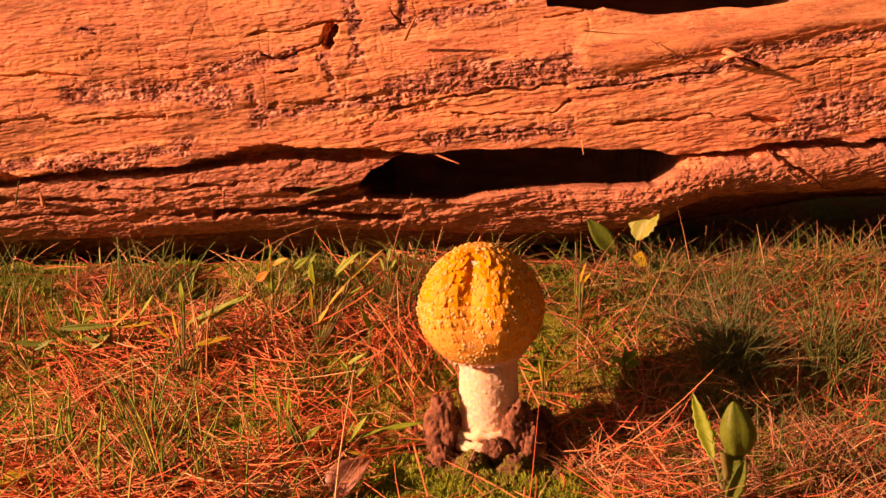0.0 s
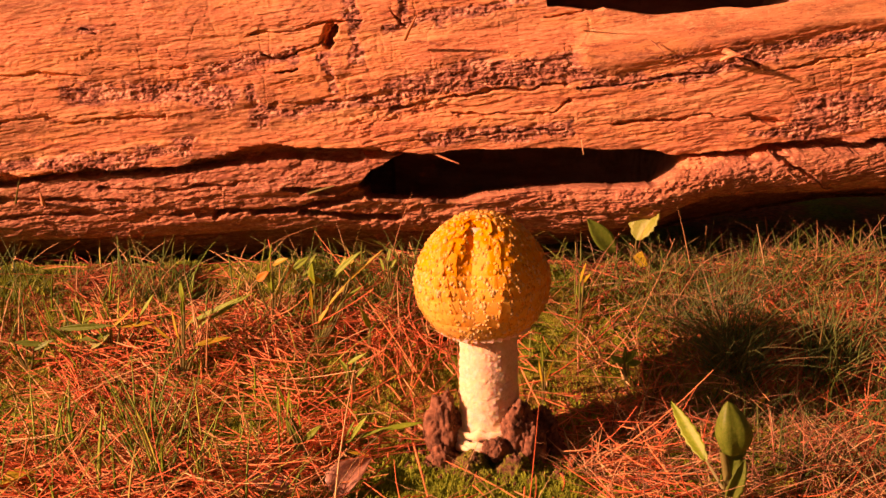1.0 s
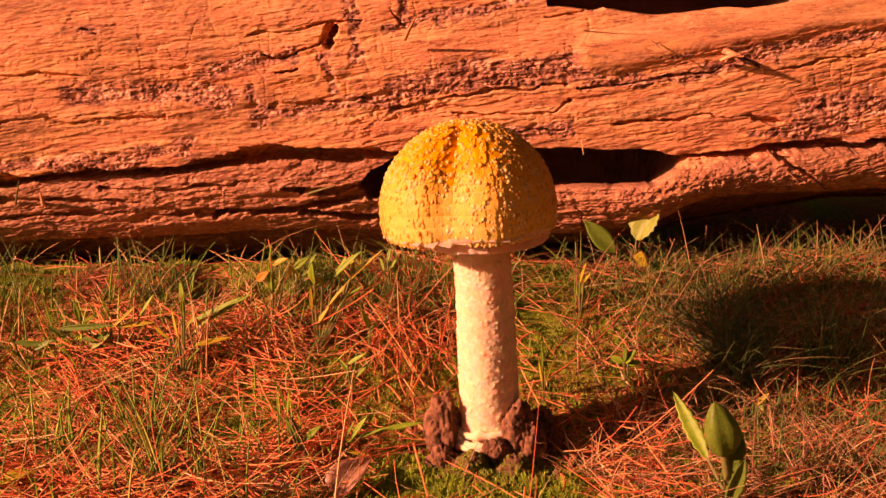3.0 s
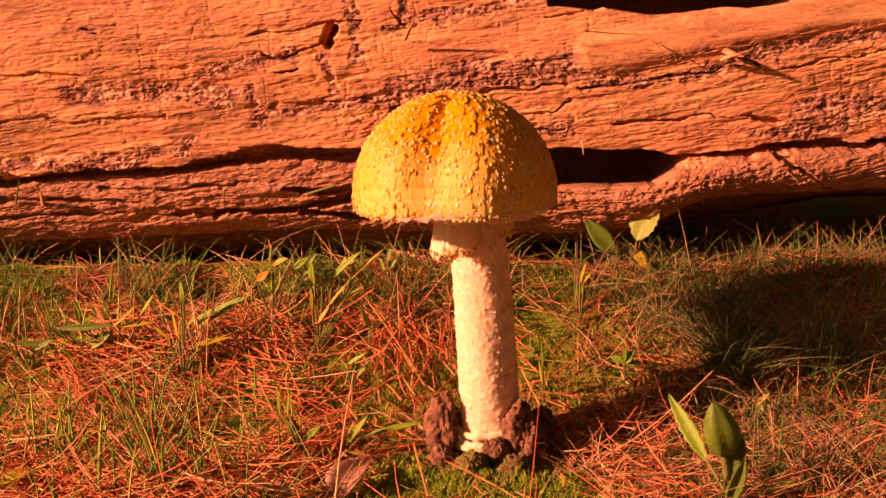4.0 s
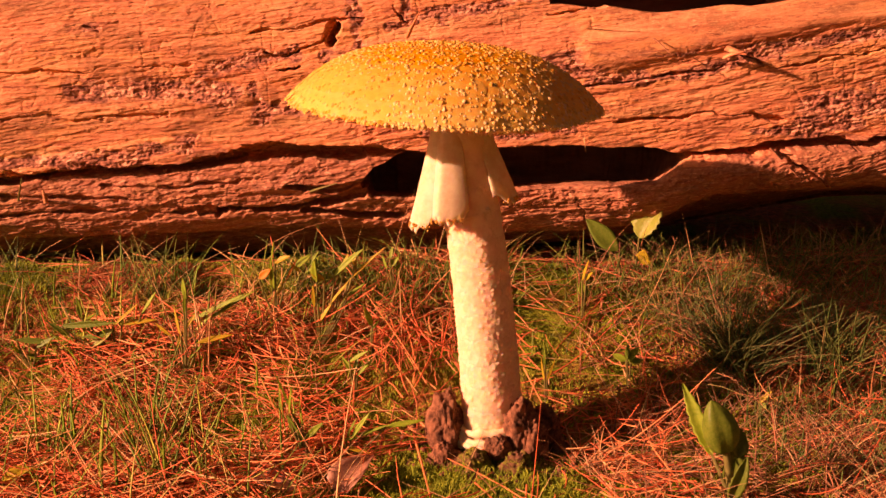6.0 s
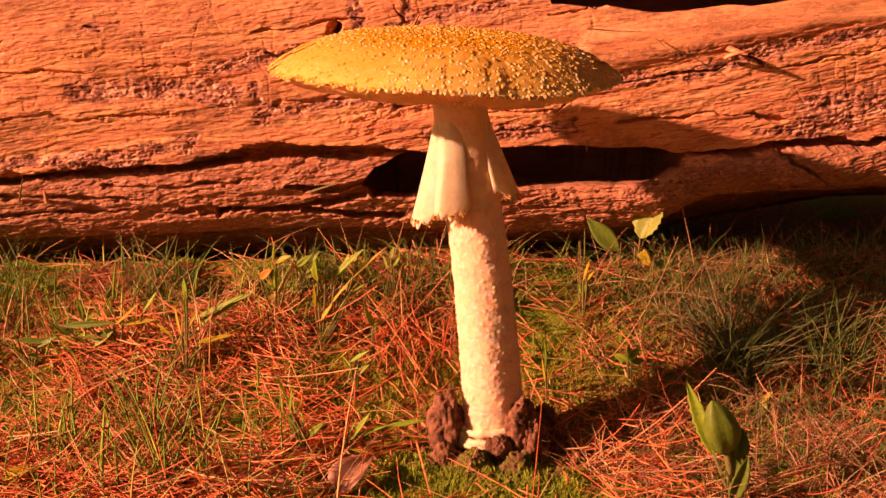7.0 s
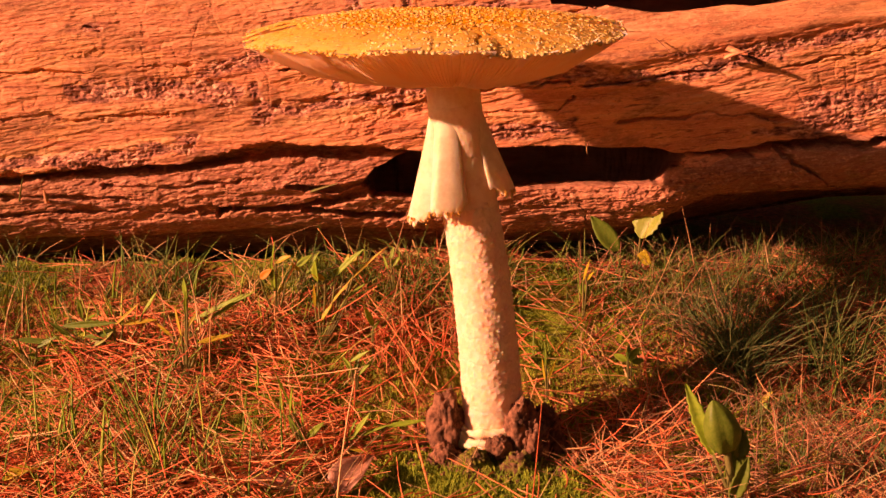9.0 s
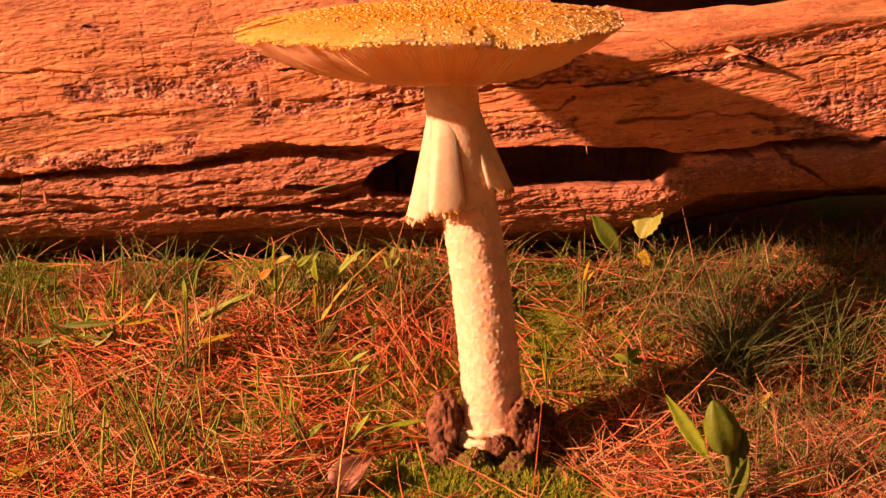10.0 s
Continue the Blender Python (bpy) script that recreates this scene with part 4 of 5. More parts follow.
def needle_litter():
    x, y, g = scatter(19000, -0.27, 0.27, -0.075, 0.18, 1, lambda x, y: (1 - 0.96 * cushion(x, y)) * bare(x, y) * (1 - 0.72 * smooth(0.060, 0.090, y) * smooth(-0.02, -0.08, x)) * (1 - 0.35 * smooth(0.065, 0.095, y)) * (1 - 0.97 * mossy(x, y)) * (1 - 0.2 * smooth(0.06, 0.12, x)) * (0.30 + 0.70 * smooth(-0.4, 0.4, fbm(x * 25, y * 25, 2, 0.5, 95))) * (np.hypot(x - 0.0185, y) > 0.026))
    n = len(x)
    swirl = 1.2 * fbm(x * 14, y * 14, 2, 0.5, 91)
    a = g.normal(0.2, 0.85, n) + swirl + np.pi * (g.random(n) < 0.5)
    pitch = np.abs(g.normal(0.0, 0.10, n)) + 0.42 * np.sin(a) * ((y > 0.012) & (y < 0.1))
    way = np.stack([np.cos(a) * np.cos(pitch), np.sin(a) * np.cos(pitch), np.sin(pitch)], 1)
    L = 0.010 + 0.048 * g.random(n) ** 1.4
    lift = g.uniform(0.0, 0.004, n) + 0.001
    root = np.stack([x - way[:, 0] * L / 2, y - way[:, 1] * L / 2, height(x, y) + lift - way[:, 2] * L * 0.45], 1)
    b = g.normal(0, 0.28, (n, 3))
    b[:, 2] = -np.abs(b[:, 2]) * 0.6
    return tagged(new("needle_litter", strands("needle_litter", root, way, L, b, g.uniform(0.00032, 0.00062, n), np.full(n, 0.00042), NEEDLE, 5, 0.5)), "dry red-brown pine needles strewn over the moss", "pine needles", kind="stuff")


def top_needles():
    x, y, g = scatter(8200, -0.24, 0.20, -0.065, 0.13, 12, lambda x, y: (1 - 0.93 * cushion(x, y)) * bare(x, y) * (1 - 0.98 * smooth(0.055, 0.078, y)) * (1 - 0.95 * mossy(x, y)) * (1 - 0.6 * smooth(0.115, 0.16, x)) * (0.16 + 0.84 * smooth(-0.3, 0.4, fbm(x * 20, y * 20, 2, 0.5, 97))) * (np.hypot(x - 0.0185, y) > 0.036))
    n = len(x)
    a = g.normal(0.2, 0.7, n) + 1.2 * fbm(x * 14, y * 14, 2, 0.5, 91) + np.pi * (g.random(n) < 0.5)
    slope = np.where((y > 0.012) & (y < 0.1), 0.45, 0.02)
    pitch = g.normal(0.05, 0.08, n) + slope * np.sin(a)
    way = np.stack([np.cos(a) * np.cos(pitch), np.sin(a) * np.cos(pitch), np.sin(pitch)], 1)
    L = 0.010 + 0.036 * g.random(n) ** 1.3
    root = np.stack([x - way[:, 0] * L / 2, y - way[:, 1] * L / 2, height(x, y) + g.uniform(0.003, 0.007, n) - way[:, 2] * L / 2], 1)
    b = g.normal(0, 0.34, (n, 3))
    return tagged(new("needle_litter", strands("needle_litter", root, way, L, b, g.uniform(0.0004, 0.0008, n), np.full(n, 0.0005), NEEDLE_TOP, 6, 0.45)), "long bright orange pine needles lying uppermost", "pine needles", kind="stuff")


def moss_carpet():
    x, y, g = scatter(120000, -0.22, 0.22, -0.07, 0.13, 2, lambda x, y: mossy(x, y) ** 1.5)
    n = len(x)
    way = np.stack([g.normal(0, 0.5, n), g.normal(0, 0.5, n), np.ones(n)], 1)
    root = np.stack([x, y, height(x, y) - 0.0003], 1)
    tall = g.uniform(0.0007, 0.0020, n) * (1 + 0.9 * cushion(x, y)) * (1 + 0.6 * fbm(x * 120, y * 120, 2, 0.5, 15))
    return tagged(new("moss", strands("moss", root, way, np.maximum(tall, 0.0006), g.normal(0, 0.3, (n, 3)), g.uniform(0.0004, 0.0007, n), g.uniform(0.0003, 0.0005, n), MOSS, 3, 0.2)), "short green moss carpet", "moss", kind="stuff")


def grass_field(name, n, box, keep, tall, lean, mat, label, seed, width=(0.0004, 0.0009)):
    x, y, g = scatter(n, *box, seed, keep)
    n = len(x)
    a = g.uniform(0, 6.283, n)
    way = np.stack([np.cos(a) * lean * g.random(n), np.sin(a) * lean * g.random(n), np.ones(n)], 1)
    root = np.stack([x, y, height(x, y) - 0.0005], 1)
    L = tall[0] + (tall[1] - tall[0]) * g.random(n) ** 1.6
    b = np.stack([np.cos(a), np.sin(a), np.full(n, -0.45)], 1) * g.uniform(0.0, 0.7, n)[:, None]
    return tagged(new(name, strands(name, root, way, L, b, g.uniform(*width, n), np.full(n, 0.0003), mat, 6, 0.1)), label, "grass", kind="stuff")


def tuft(name, x, y, n, tall, spread, seed, mat, label, toward=(0, 0), wide=(0.0005, 0.0010)):
    g = np.random.default_rng(seed)
    a = g.uniform(0, 6.283, n)
    s = spread * np.sqrt(g.random(n))
    way = np.stack([np.cos(a) * s + toward[0], np.sin(a) * s + toward[1], np.ones(n)], 1)
    rx, ry = x + g.normal(0, 0.005, n), y + g.normal(0, 0.005, n)
    root = np.stack([rx, ry, height(rx, ry) - 0.0005], 1)
    b = np.stack([np.cos(a), np.sin(a), np.full(n, -0.5)], 1) * g.uniform(0.0, 0.4, n)[:, None]
    return tagged(new(name, strands(name, root, way, g.uniform(tall * 0.4, tall, n), b, g.uniform(*wide, n), np.full(n, 0.0003), mat, 6, 0.15)), label, "grass tuft", kind="stuff")


needle_litter()
top_needles()
moss_carpet()
grass_field("grass", 5600, (-0.28, 0.30, 0.040, 0.098), lambda x, y: 0.05 + 0.95 * smooth(0.055, 0.082, y) * (fbm(x * 16, y * 16, 2, 0.5, 4) > -0.2), (0.006, 0.028), 0.9, GRASS_EDGE, "thin green grass blades along the log", 3)
grass_field("grass", 4600, (0.06, 0.29, -0.06, 0.17), lambda x, y: smooth(0.06, 0.15, x + 0.4 * (y - 0.08)), (0.008, 0.030), 1.2, GRASS_BANK, "fine olive grass mixed with dry needles", 4)
grass_field("grass", 640, (-0.22, -0.03, -0.07, 0.08), lambda x, y: smooth(-0.03, -0.10, x), (0.008, 0.042), 0.8, GRASS, "sparse green grass blades among needles", 5, (0.0005, 0.0012))
grass_field("grass", 450, (-0.24, 0.1, 0.02, 0.12), lambda x, y: 1 - 0.7 * mossy(x, y), (0.006, 0.022), 0.9, GRASS, "short green grass blades between needles", 8)
grass_field("dry_grass", 1100, (-0.26, 0.27, -0.07, 0.16), lambda x, y: 1 - 0.9 * mossy(x, y), (0.012, 0.042), 1.6, STRAW, "dry straw-coloured grass stalks", 6)
grass_field("dry_grass", 2800, (0.05, 0.28, -0.065, 0.13), lambda x, y: smooth(0.04, 0.10, x), (0.012, 0.040), 2.4, DRY, "dry tan grass and thatch", 16, (0.0004, 0.0008))
grass_field("grass", 380, (0.045, 0.225, 0.078, 0.100), lambda x, y: 0.35 + 0.65 * smooth(-0.2, 0.3, fbm(x * 30, y * 30, 2, 0.5, 6)), (0.010, 0.032), 1.0, GRASS_EDGE, "long green grass blades before the log's dark gap", 9, (0.0004, 0.0008))
grass_field("grass", 420, (-0.26, 0.04, 0.080, 0.098), lambda x, y: 0.25 + 0.75 * smooth(-0.02, -0.08, x), (0.008, 0.024), 1.3, GRASS_BANK, "thin curling grass blades at the log's foot", 19, (0.0003, 0.0006))
tuft("grass_tuft", 0.1261, 0.0460, 230, 0.062, 1.3, 1, GRASS_DARK, "dark fanned tuft of wiry grass", (-0.2, -0.05), (0.0003, 0.0006))
tuft("grass_tuft", 0.1665, 0.0415, 90, 0.050, 0.8, 2, GRASS_BANK, "upright green grass tuft in the shade", (0.1, 0))
tuft("grass_tuft", -0.118, 0.000, 22, 0.046, 0.5, 3, GRASS, "loose tuft of long green grass", (0, 0), (0.0008, 0.0014))
tuft("grass_tuft", -0.108, -0.034, 22, 0.050, 0.6, 4, GRASS, "loose tuft of long green grass", (0, 0), (0.0008, 0.0014))
tuft("grass_tuft", -0.150, -0.010, 18, 0.042, 0.6, 7, GRASS, "loose tuft of long green grass", (0, 0), (0.0008, 0.0014))
tuft("grass_tuft", 0.056, -0.020, 30, 0.022, 1.3, 5, STRAW, "small splayed tuft of dry grass")
tuft("grass_tuft", -0.1056, 0.0421, 24, 0.044, 0.35, 6, STRAW, "dry upright grass stalks beside a seedling", (-0.05, 0))


# long single blades that stand out of the litter
def grass_blade(x, y, lean, tall, wide, mat, label):
    g = np.random.default_rng(int((x + y + 2) * 5000))
    way = np.array([[math.sin(radians(lean)), g.uniform(-0.15, 0.2), math.cos(radians(lean))]])
    me = strands("grass_blade", np.array([[x, y, float(height(x, y)) - 0.001]]), way, np.array([tall]), np.array([[math.sin(radians(lean)) * 0.5, 0.05, -0.12]]), np.array([wide]), np.array([0.0004]), mat, 9, 0.08)
    return tagged(new("grass_blade", me), label, "grass blade", "single grass blades")


for x, y, lean, tall, wide in ((-0.112, -0.040, -22, 0.052, 0.0016), (-0.104, -0.040, -12, 0.040, 0.0014), (-0.095, -0.036, 14, 0.042, 0.0015), (-0.128, -0.038, 2, 0.040, 0.0020), (-0.145, -0.010, 22, 0.042, 0.0014),
                               (-0.150, -0.020, 35, 0.036, 0.0013), (-0.088, -0.044, -6, 0.036, 0.0013), (-0.080, -0.020, 8, 0.030, 0.0012), (-0.160, -0.030, 10, 0.034, 0.0013), (-0.120, -0.010, -30, 0.034, 0.0012),
                               (0.193, 0.026, -8, 0.048, 0.0013), (0.182, 0.034, 18, 0.046, 0.0012), (0.201, 0.032, -28, 0.044, 0.0012), (0.159, 0.025, 12, 0.026, 0.0012), (0.169, 0.024, -14, 0.028, 0.0012)):
    grass_blade(x, y, lean, tall, wide, GRASS, "long narrow green grass blade")
for x, y, lean, tall, wide in ((-0.102, 0.041, -14, 0.040, 0.0014), (-0.095, 0.042, -20, 0.046, 0.0012), (-0.088, 0.044, -24, 0.040, 0.0013), (-0.019, 0.056, -1, 0.036, 0.0007), (0.070, -0.052, 58, 0.040, 0.0011), (0.088, -0.052, 62, 0.034, 0.0010),
                               (0.050, 0.079, -18, 0.022, 0.0010), (0.046, 0.084, -30, 0.020, 0.0009), (-0.188, 0.060, 2, 0.032, 0.0009), (-0.163, 0.015, 40, 0.038, 0.0012), (0.020, -0.045, -32, 0.024, 0.0009)):
    grass_blade(x, y, lean, tall, wide, STRAW, "dry straw-coloured grass stalk")


def long_stalk(a, b, thick, mat, label):
    """One stalk or needle from a to b, slightly bent."""
    a, b = np.array([a], float), np.array([b], float)
    r = np.random.default_rng(int(abs(a[0, 0] * 7 + b[0, 1]) * 9000))
    me = strands("dry_stalk", a, b - a, np.linalg.norm(b - a, axis=1), r.normal(0, 0.03, (1, 3)), np.array([thick]), np.array([thick * 0.7]), mat, 7, 0.35)
    return tagged(new("dry_stalk", me), label, "grass stalk", "single stalks and needles")


long_stalk((0.0740, -0.0427, -0.0023), (0.1038, -0.0234, 0.0073), 0.0009, STRAW, "dry yellow grass stalk leaning over the litter")
long_stalk((0.0949, -0.0465, -0.0008), (0.1143, -0.0335, 0.0026), 0.0008, NEEDLE_TOP, "long orange needle lying on the grass")
long_stalk((-0.0127, 0.0023, 0.0033), (-0.0044, -0.0545, 0.0033), 0.0010, NEEDLE_TOP, "long orange needle lying on the moss")
long_stalk((0.0332, 0.0367, 0.0192), (0.0418, 0.0198, 0.0049), 0.0007, NEEDLE_TOP, "long orange needle lying on the moss")
long_stalk((0.0396, 0.0290, 0.0094), (0.0567, 0.0209, 0.0052), 0.0007, NEEDLE_TOP, "long orange needle lying on the moss")
long_stalk((0.0593, 0.0116, 0.0029), (0.1060, 0.0137, 0.0032), 0.0007, STRAW, "dry yellow grass stalk leaning over the litter")
long_stalk((-0.0591, 0.0404, 0.0209), (-0.0835, 0.0613, 0.0343), 0.0007, NEEDLE_TOP, "long orange needle lying on the litter")
long_stalk((0.0940, 0.0208, 0.0128), (0.1072, 0.0135, 0.0013), 0.0006, STRAW, "dry yellow grass stalk leaning over the litter")
long_stalk((0.0812, 0.0395, 0.0212), (0.0894, 0.0185, 0.0016), 0.0006, STRAW, "dry yellow grass stalk leaning over the litter")
long_stalk((0.1813, 0.0680, 0.0320), (0.1997, 0.0999, 0.0535), 0.0007, STRAW, "tall dry grass stalk before the log")
long_stalk((-0.1827, 0.0654, 0.0290), (-0.2171, 0.1818, 0.0325), 0.0007, STRAW, "tall dry grass stalk before the log")


# ---- seedlings and leaves ----
def leaf_mesh(length, width, curl, fold, mat, seed, tooth=0.0, tip=1.0):
    """A leaf with thickness, along local y, its face up."""
    r = random.Random(seed)
    nu, nv = 7, 15
    verts, faces = [], []
    for side in (0, 1):
        for j in range(nv):
            v = j / (nv - 1)
            w = width / 2 * max(0.04, math.sin(math.pi * min(1, v ** 0.8 * 0.97 + 0.02)) ** 0.85 * (1 + tooth * (1 if j % 2 else -0.6)))
            for i in range(nu):
                u = i / (nu - 1) * 2 - 1
                z = curl * v * v * length + fold * abs(u) * w + 0.03 * width * math.sin(7 * v + 3 * u + seed) * v - side * 0.0003
                verts.append((u * w, v * length, z))
    n = nu * nv
    for j in range(nv - 1):
        for i in range(nu - 1):
            a = j * nu + i
            faces.append((a, a + 1, a + nu + 1, a + nu))
            faces.append((n + a, n + a + nu, n + a + nu + 1, n + a + 1))
    for j in range(nv - 1):
        for i in (0, nu - 1):
            a = j * nu + i
            faces.append((a, a + nu, n + a + nu, n + a) if i == 0 else (a, n + a, n + a + nu, a + nu))
    return mesh_from("leaf", verts, faces, mat)


def stalk_mesh(a, b, bend, r0, r1, mat):
    a, b = Vector(a), Vector(b)
    verts, faces = [], []
    n, k = 9, 7
    for j in range(n):
        v = j / (n - 1)
        p = a.lerp(b, v) + Vector(bend) * (4 * v * (1 - v))
        for i in range(k):
            q = 6.2832 * i / k
            r = r0 + (r1 - r0) * v
            verts.append((p.x + r * math.cos(q), p.y + r * math.sin(q), p.z))
    for j in range(n - 1):
        for i in range(k):
            faces.append((j * k + i, j * k + (i + 1) % k, (j + 1) * k + (i + 1) % k, (j + 1) * k + i))
    return mesh_from("stalk", verts, faces, mat)


def facing(x, z, turn, pitch=75, y=0.0, yaw=0.0):
    """Pose of a leaf whose foot is at x, y, z; turn: degrees clockwise from upright, pitch: 90 stands, 0 lies."""
    return Matrix.Translation((x, y, z)) @ Matrix.Rotation(radians(yaw), 4, "Z") @ Matrix.Rotation(radians(turn), 4, "Y") @ Matrix.Rotation(radians(pitch), 4, "X")


def seedling(x, y, label, leaves, tooth=0.05):
    """A small plant; each leaf: foot x, z, tip x, y, z from the plant's own foot, width, material."""
    r = random.Random(int((x + 1) * 9000))
    p = tagged(new("seedling"), label, "seedling")
    p.location = (x, y, float(height(x, y)))
    for k, (x0, z0, x1, dy, z1, wide, mat) in enumerate(leaves):
        foot, tip = Vector((x0, 0, z0)), Vector((x1, dy, z1))
        along = tip - foot
        face = Vector((-0.35 + r.uniform(-0.5, 0.5), -0.8, 0.55 + r.uniform(-0.3, 0.4)))
        side = along.cross(face).normalized()
        up = side.cross(along).normalized()
        m = Matrix((side, along.normalized(), up)).transposed().to_4x4()
        m.translation = foot
        part("leaf", leaf_mesh(along.length, wide, r.uniform(-0.12, 0.02), r.uniform(0.15, 0.5), mat, k + int(abs(x) * 999), tooth), p, "", m)
        # a petiole joins the leaf to the plant's foot
        if foot.length > 0.002:
            part("stalk", stalk_mesh((0, 0, -0.001), tuple(foot), (foot.x * 0.12, 0, 0), 0.0006, 0.0004, STALK), p)
    return p


seedling(-0.0544, 0.0529, 'yellow-green leafy seedling in front of the log',
         [(-0.0007, 0.0099, 0.0042, -0.0023, 0.0189, 0.0023, LEAF_YELLOW), (0.0039, 0.0177, 0.0128, -0.0033, 0.0302, 0.0013, LEAF_YELLOW), (0.0125, 0.0287, 0.0284, -0.0012, 0.0447, 0.0012, LEAF_YELLOW),
          (0.0067, 0.0312, 0.0183, -0.0029, 0.0444, 0.0029, LEAF), (-0.0012, 0.0284, -0.0015, -0.0035, 0.0388, 0.0042, LEAF), (0.0022, 0.0292, -0.0034, -0.0012, 0.0326, 0.0026, LEAF_YELLOW),
          (0.0104, 0.0333, 0.0125, 0.0024, 0.0404, 0.0023, LEAF_YELLOW), (0.0155, 0.0358, 0.0151, 0.0016, 0.0414, 0.0021, LEAF_YELLOW), (0.0094, 0.0241, 0.0149, 0.0014, 0.0313, 0.0018, LEAF_YELLOW),
          (-0.0025, 0.0169, -0.0027, -0.0024, 0.0274, 0.0016, LEAF_YELLOW), (0.0118, 0.0215, 0.0193, -0.0002, 0.0280, 0.0013, LEAF)])
seedling(-0.0760, 0.0670, 'narrow-leaved green seedling with an orange leaf',
         [(-0.0004, 0.0106, -0.0013, -0.0021, 0.0268, 0.0025, LEAF), (-0.0009, 0.0242, 0.0004, -0.0028, 0.0350, 0.0009, LEAF), (0.0006, 0.0242, 0.0074, -0.0033, 0.0287, 0.0029, LEAF_YELLOW),
          (-0.0065, 0.0171, -0.0012, -0.0025, 0.0220, 0.0034, LEAF_ORANGE), (0.0015, 0.0090, 0.0039, 0.0025, 0.0156, 0.0016, LEAF_YELLOW), (0.0047, 0.0150, 0.0099, 0.0018, 0.0257, 0.0010, LEAF_ORANGE)])
seedling(-0.0674, 0.0815, 'low green seedling close under the log',
         [(-0.0009, 0.0114, 0.0063, 0.0016, 0.0171, 0.0034, LEAF), (0.0047, 0.0114, 0.0099, 0.0016, 0.0190, 0.0016, LEAF), (0.0008, 0.0096, -0.0026, -0.0026, 0.0144, 0.0016, LEAF_YELLOW),
          (0.0034, 0.0088, 0.0080, -0.0018, 0.0125, 0.0016, LEAF)])
seedling(-0.0236, 0.0803, "small green seedling at the log's foot",
         [(-0.0015, 0.0135, 0.0024, 0.0004, 0.0182, 0.0029, LEAF), (-0.0014, 0.0175, -0.0004, 0.0011, 0.0230, 0.0016, LEAF), (-0.0030, 0.0127, -0.0051, 0.0020, 0.0188, 0.0013, LEAF),
          (0.0000, 0.0127, 0.0051, 0.0022, 0.0147, 0.0013, LEAF)])
seedling(-0.0315, 0.0482, 'single green leaf standing among needles',
         [(0.0000, 0.0127, -0.0032, -0.0034, 0.0225, 0.0026, LEAF), (-0.0007, 0.0106, 0.0032, 0.0002, 0.0157, 0.0013, LEAF)])
seedling(-0.1424, 0.0463, 'broad-leaved green seedling among needles',
         [(-0.0008, 0.0109, -0.0129, 0.0007, 0.0018, 0.0049, LEAF_PALE), (0.0033, 0.0134, 0.0182, -0.0005, 0.0157, 0.0023, LEAF_YELLOW), (-0.0006, 0.0124, 0.0120, -0.0028, 0.0240, 0.0013, LEAF_YELLOW),
          (0.0119, 0.0175, 0.0190, -0.0007, 0.0284, 0.0021, LEAF), (-0.0228, 0.0124, 0.0014, -0.0034, 0.0151, 0.0029, LEAF_DARK), (-0.0140, 0.0160, -0.0162, 0.0025, 0.0249, 0.0023, LEAF),
          (-0.0116, 0.0155, -0.0084, 0.0021, 0.0174, 0.0016, LEAF), (-0.0024, 0.0083, -0.0146, -0.0002, 0.0078, 0.0031, LEAF_DARK), (-0.0195, 0.0078, -0.0280, -0.0019, 0.0149, 0.0023, LEAF_DARK)])
seedling(-0.1105, 0.0351, 'yellowing seedling with narrow leaves and dry stalks',
         [(0.0057, 0.0144, 0.0205, 0.0024, 0.0174, 0.0026, LEAF_YELLOW), (0.0021, 0.0339, 0.0009, 0.0000, 0.0428, 0.0026, LEAF), (-0.0028, 0.0119, -0.0008, 0.0022, 0.0197, 0.0021, LEAF_YELLOW),
          (-0.0010, 0.0174, -0.0045, 0.0019, 0.0298, 0.0013, LEAF_YELLOW), (0.0006, 0.0200, 0.0066, -0.0004, 0.0286, 0.0013, LEAF_YELLOW), (0.0010, 0.0275, 0.0018, -0.0011, 0.0377, 0.0013, LEAF),
          (-0.0048, 0.0174, -0.0117, 0.0002, 0.0229, 0.0016, LEAF_YELLOW), (0.0018, 0.0073, 0.0076, -0.0010, 0.0140, 0.0013, LEAF)])
seedling(-0.1112, 0.0495, 'long arching green grass leaves',
         [(0.0015, 0.0120, 0.0262, -0.0029, 0.0252, 0.0023, LEAF), (0.0081, 0.0120, 0.0295, -0.0019, 0.0269, 0.0016, LEAF), (0.0001, 0.0099, 0.0223, 0.0017, 0.0184, 0.0013, LEAF_YELLOW),
          (0.0025, 0.0073, 0.0114, -0.0037, 0.0163, 0.0013, LEAF)])
seedling(-0.1774, 0.0404, 'flat dark green seedling in the litter',
         [(-0.0045, 0.0068, -0.0074, -0.0037, 0.0130, 0.0034, LEAF), (-0.0056, 0.0130, 0.0122, 0.0004, 0.0113, 0.0026, LEAF_DARK), (0.0025, 0.0094, 0.0121, -0.0020, 0.0152, 0.0021, LEAF_DARK),
          (-0.0014, 0.0063, 0.0046, -0.0003, 0.0044, 0.0021, LEAF)])
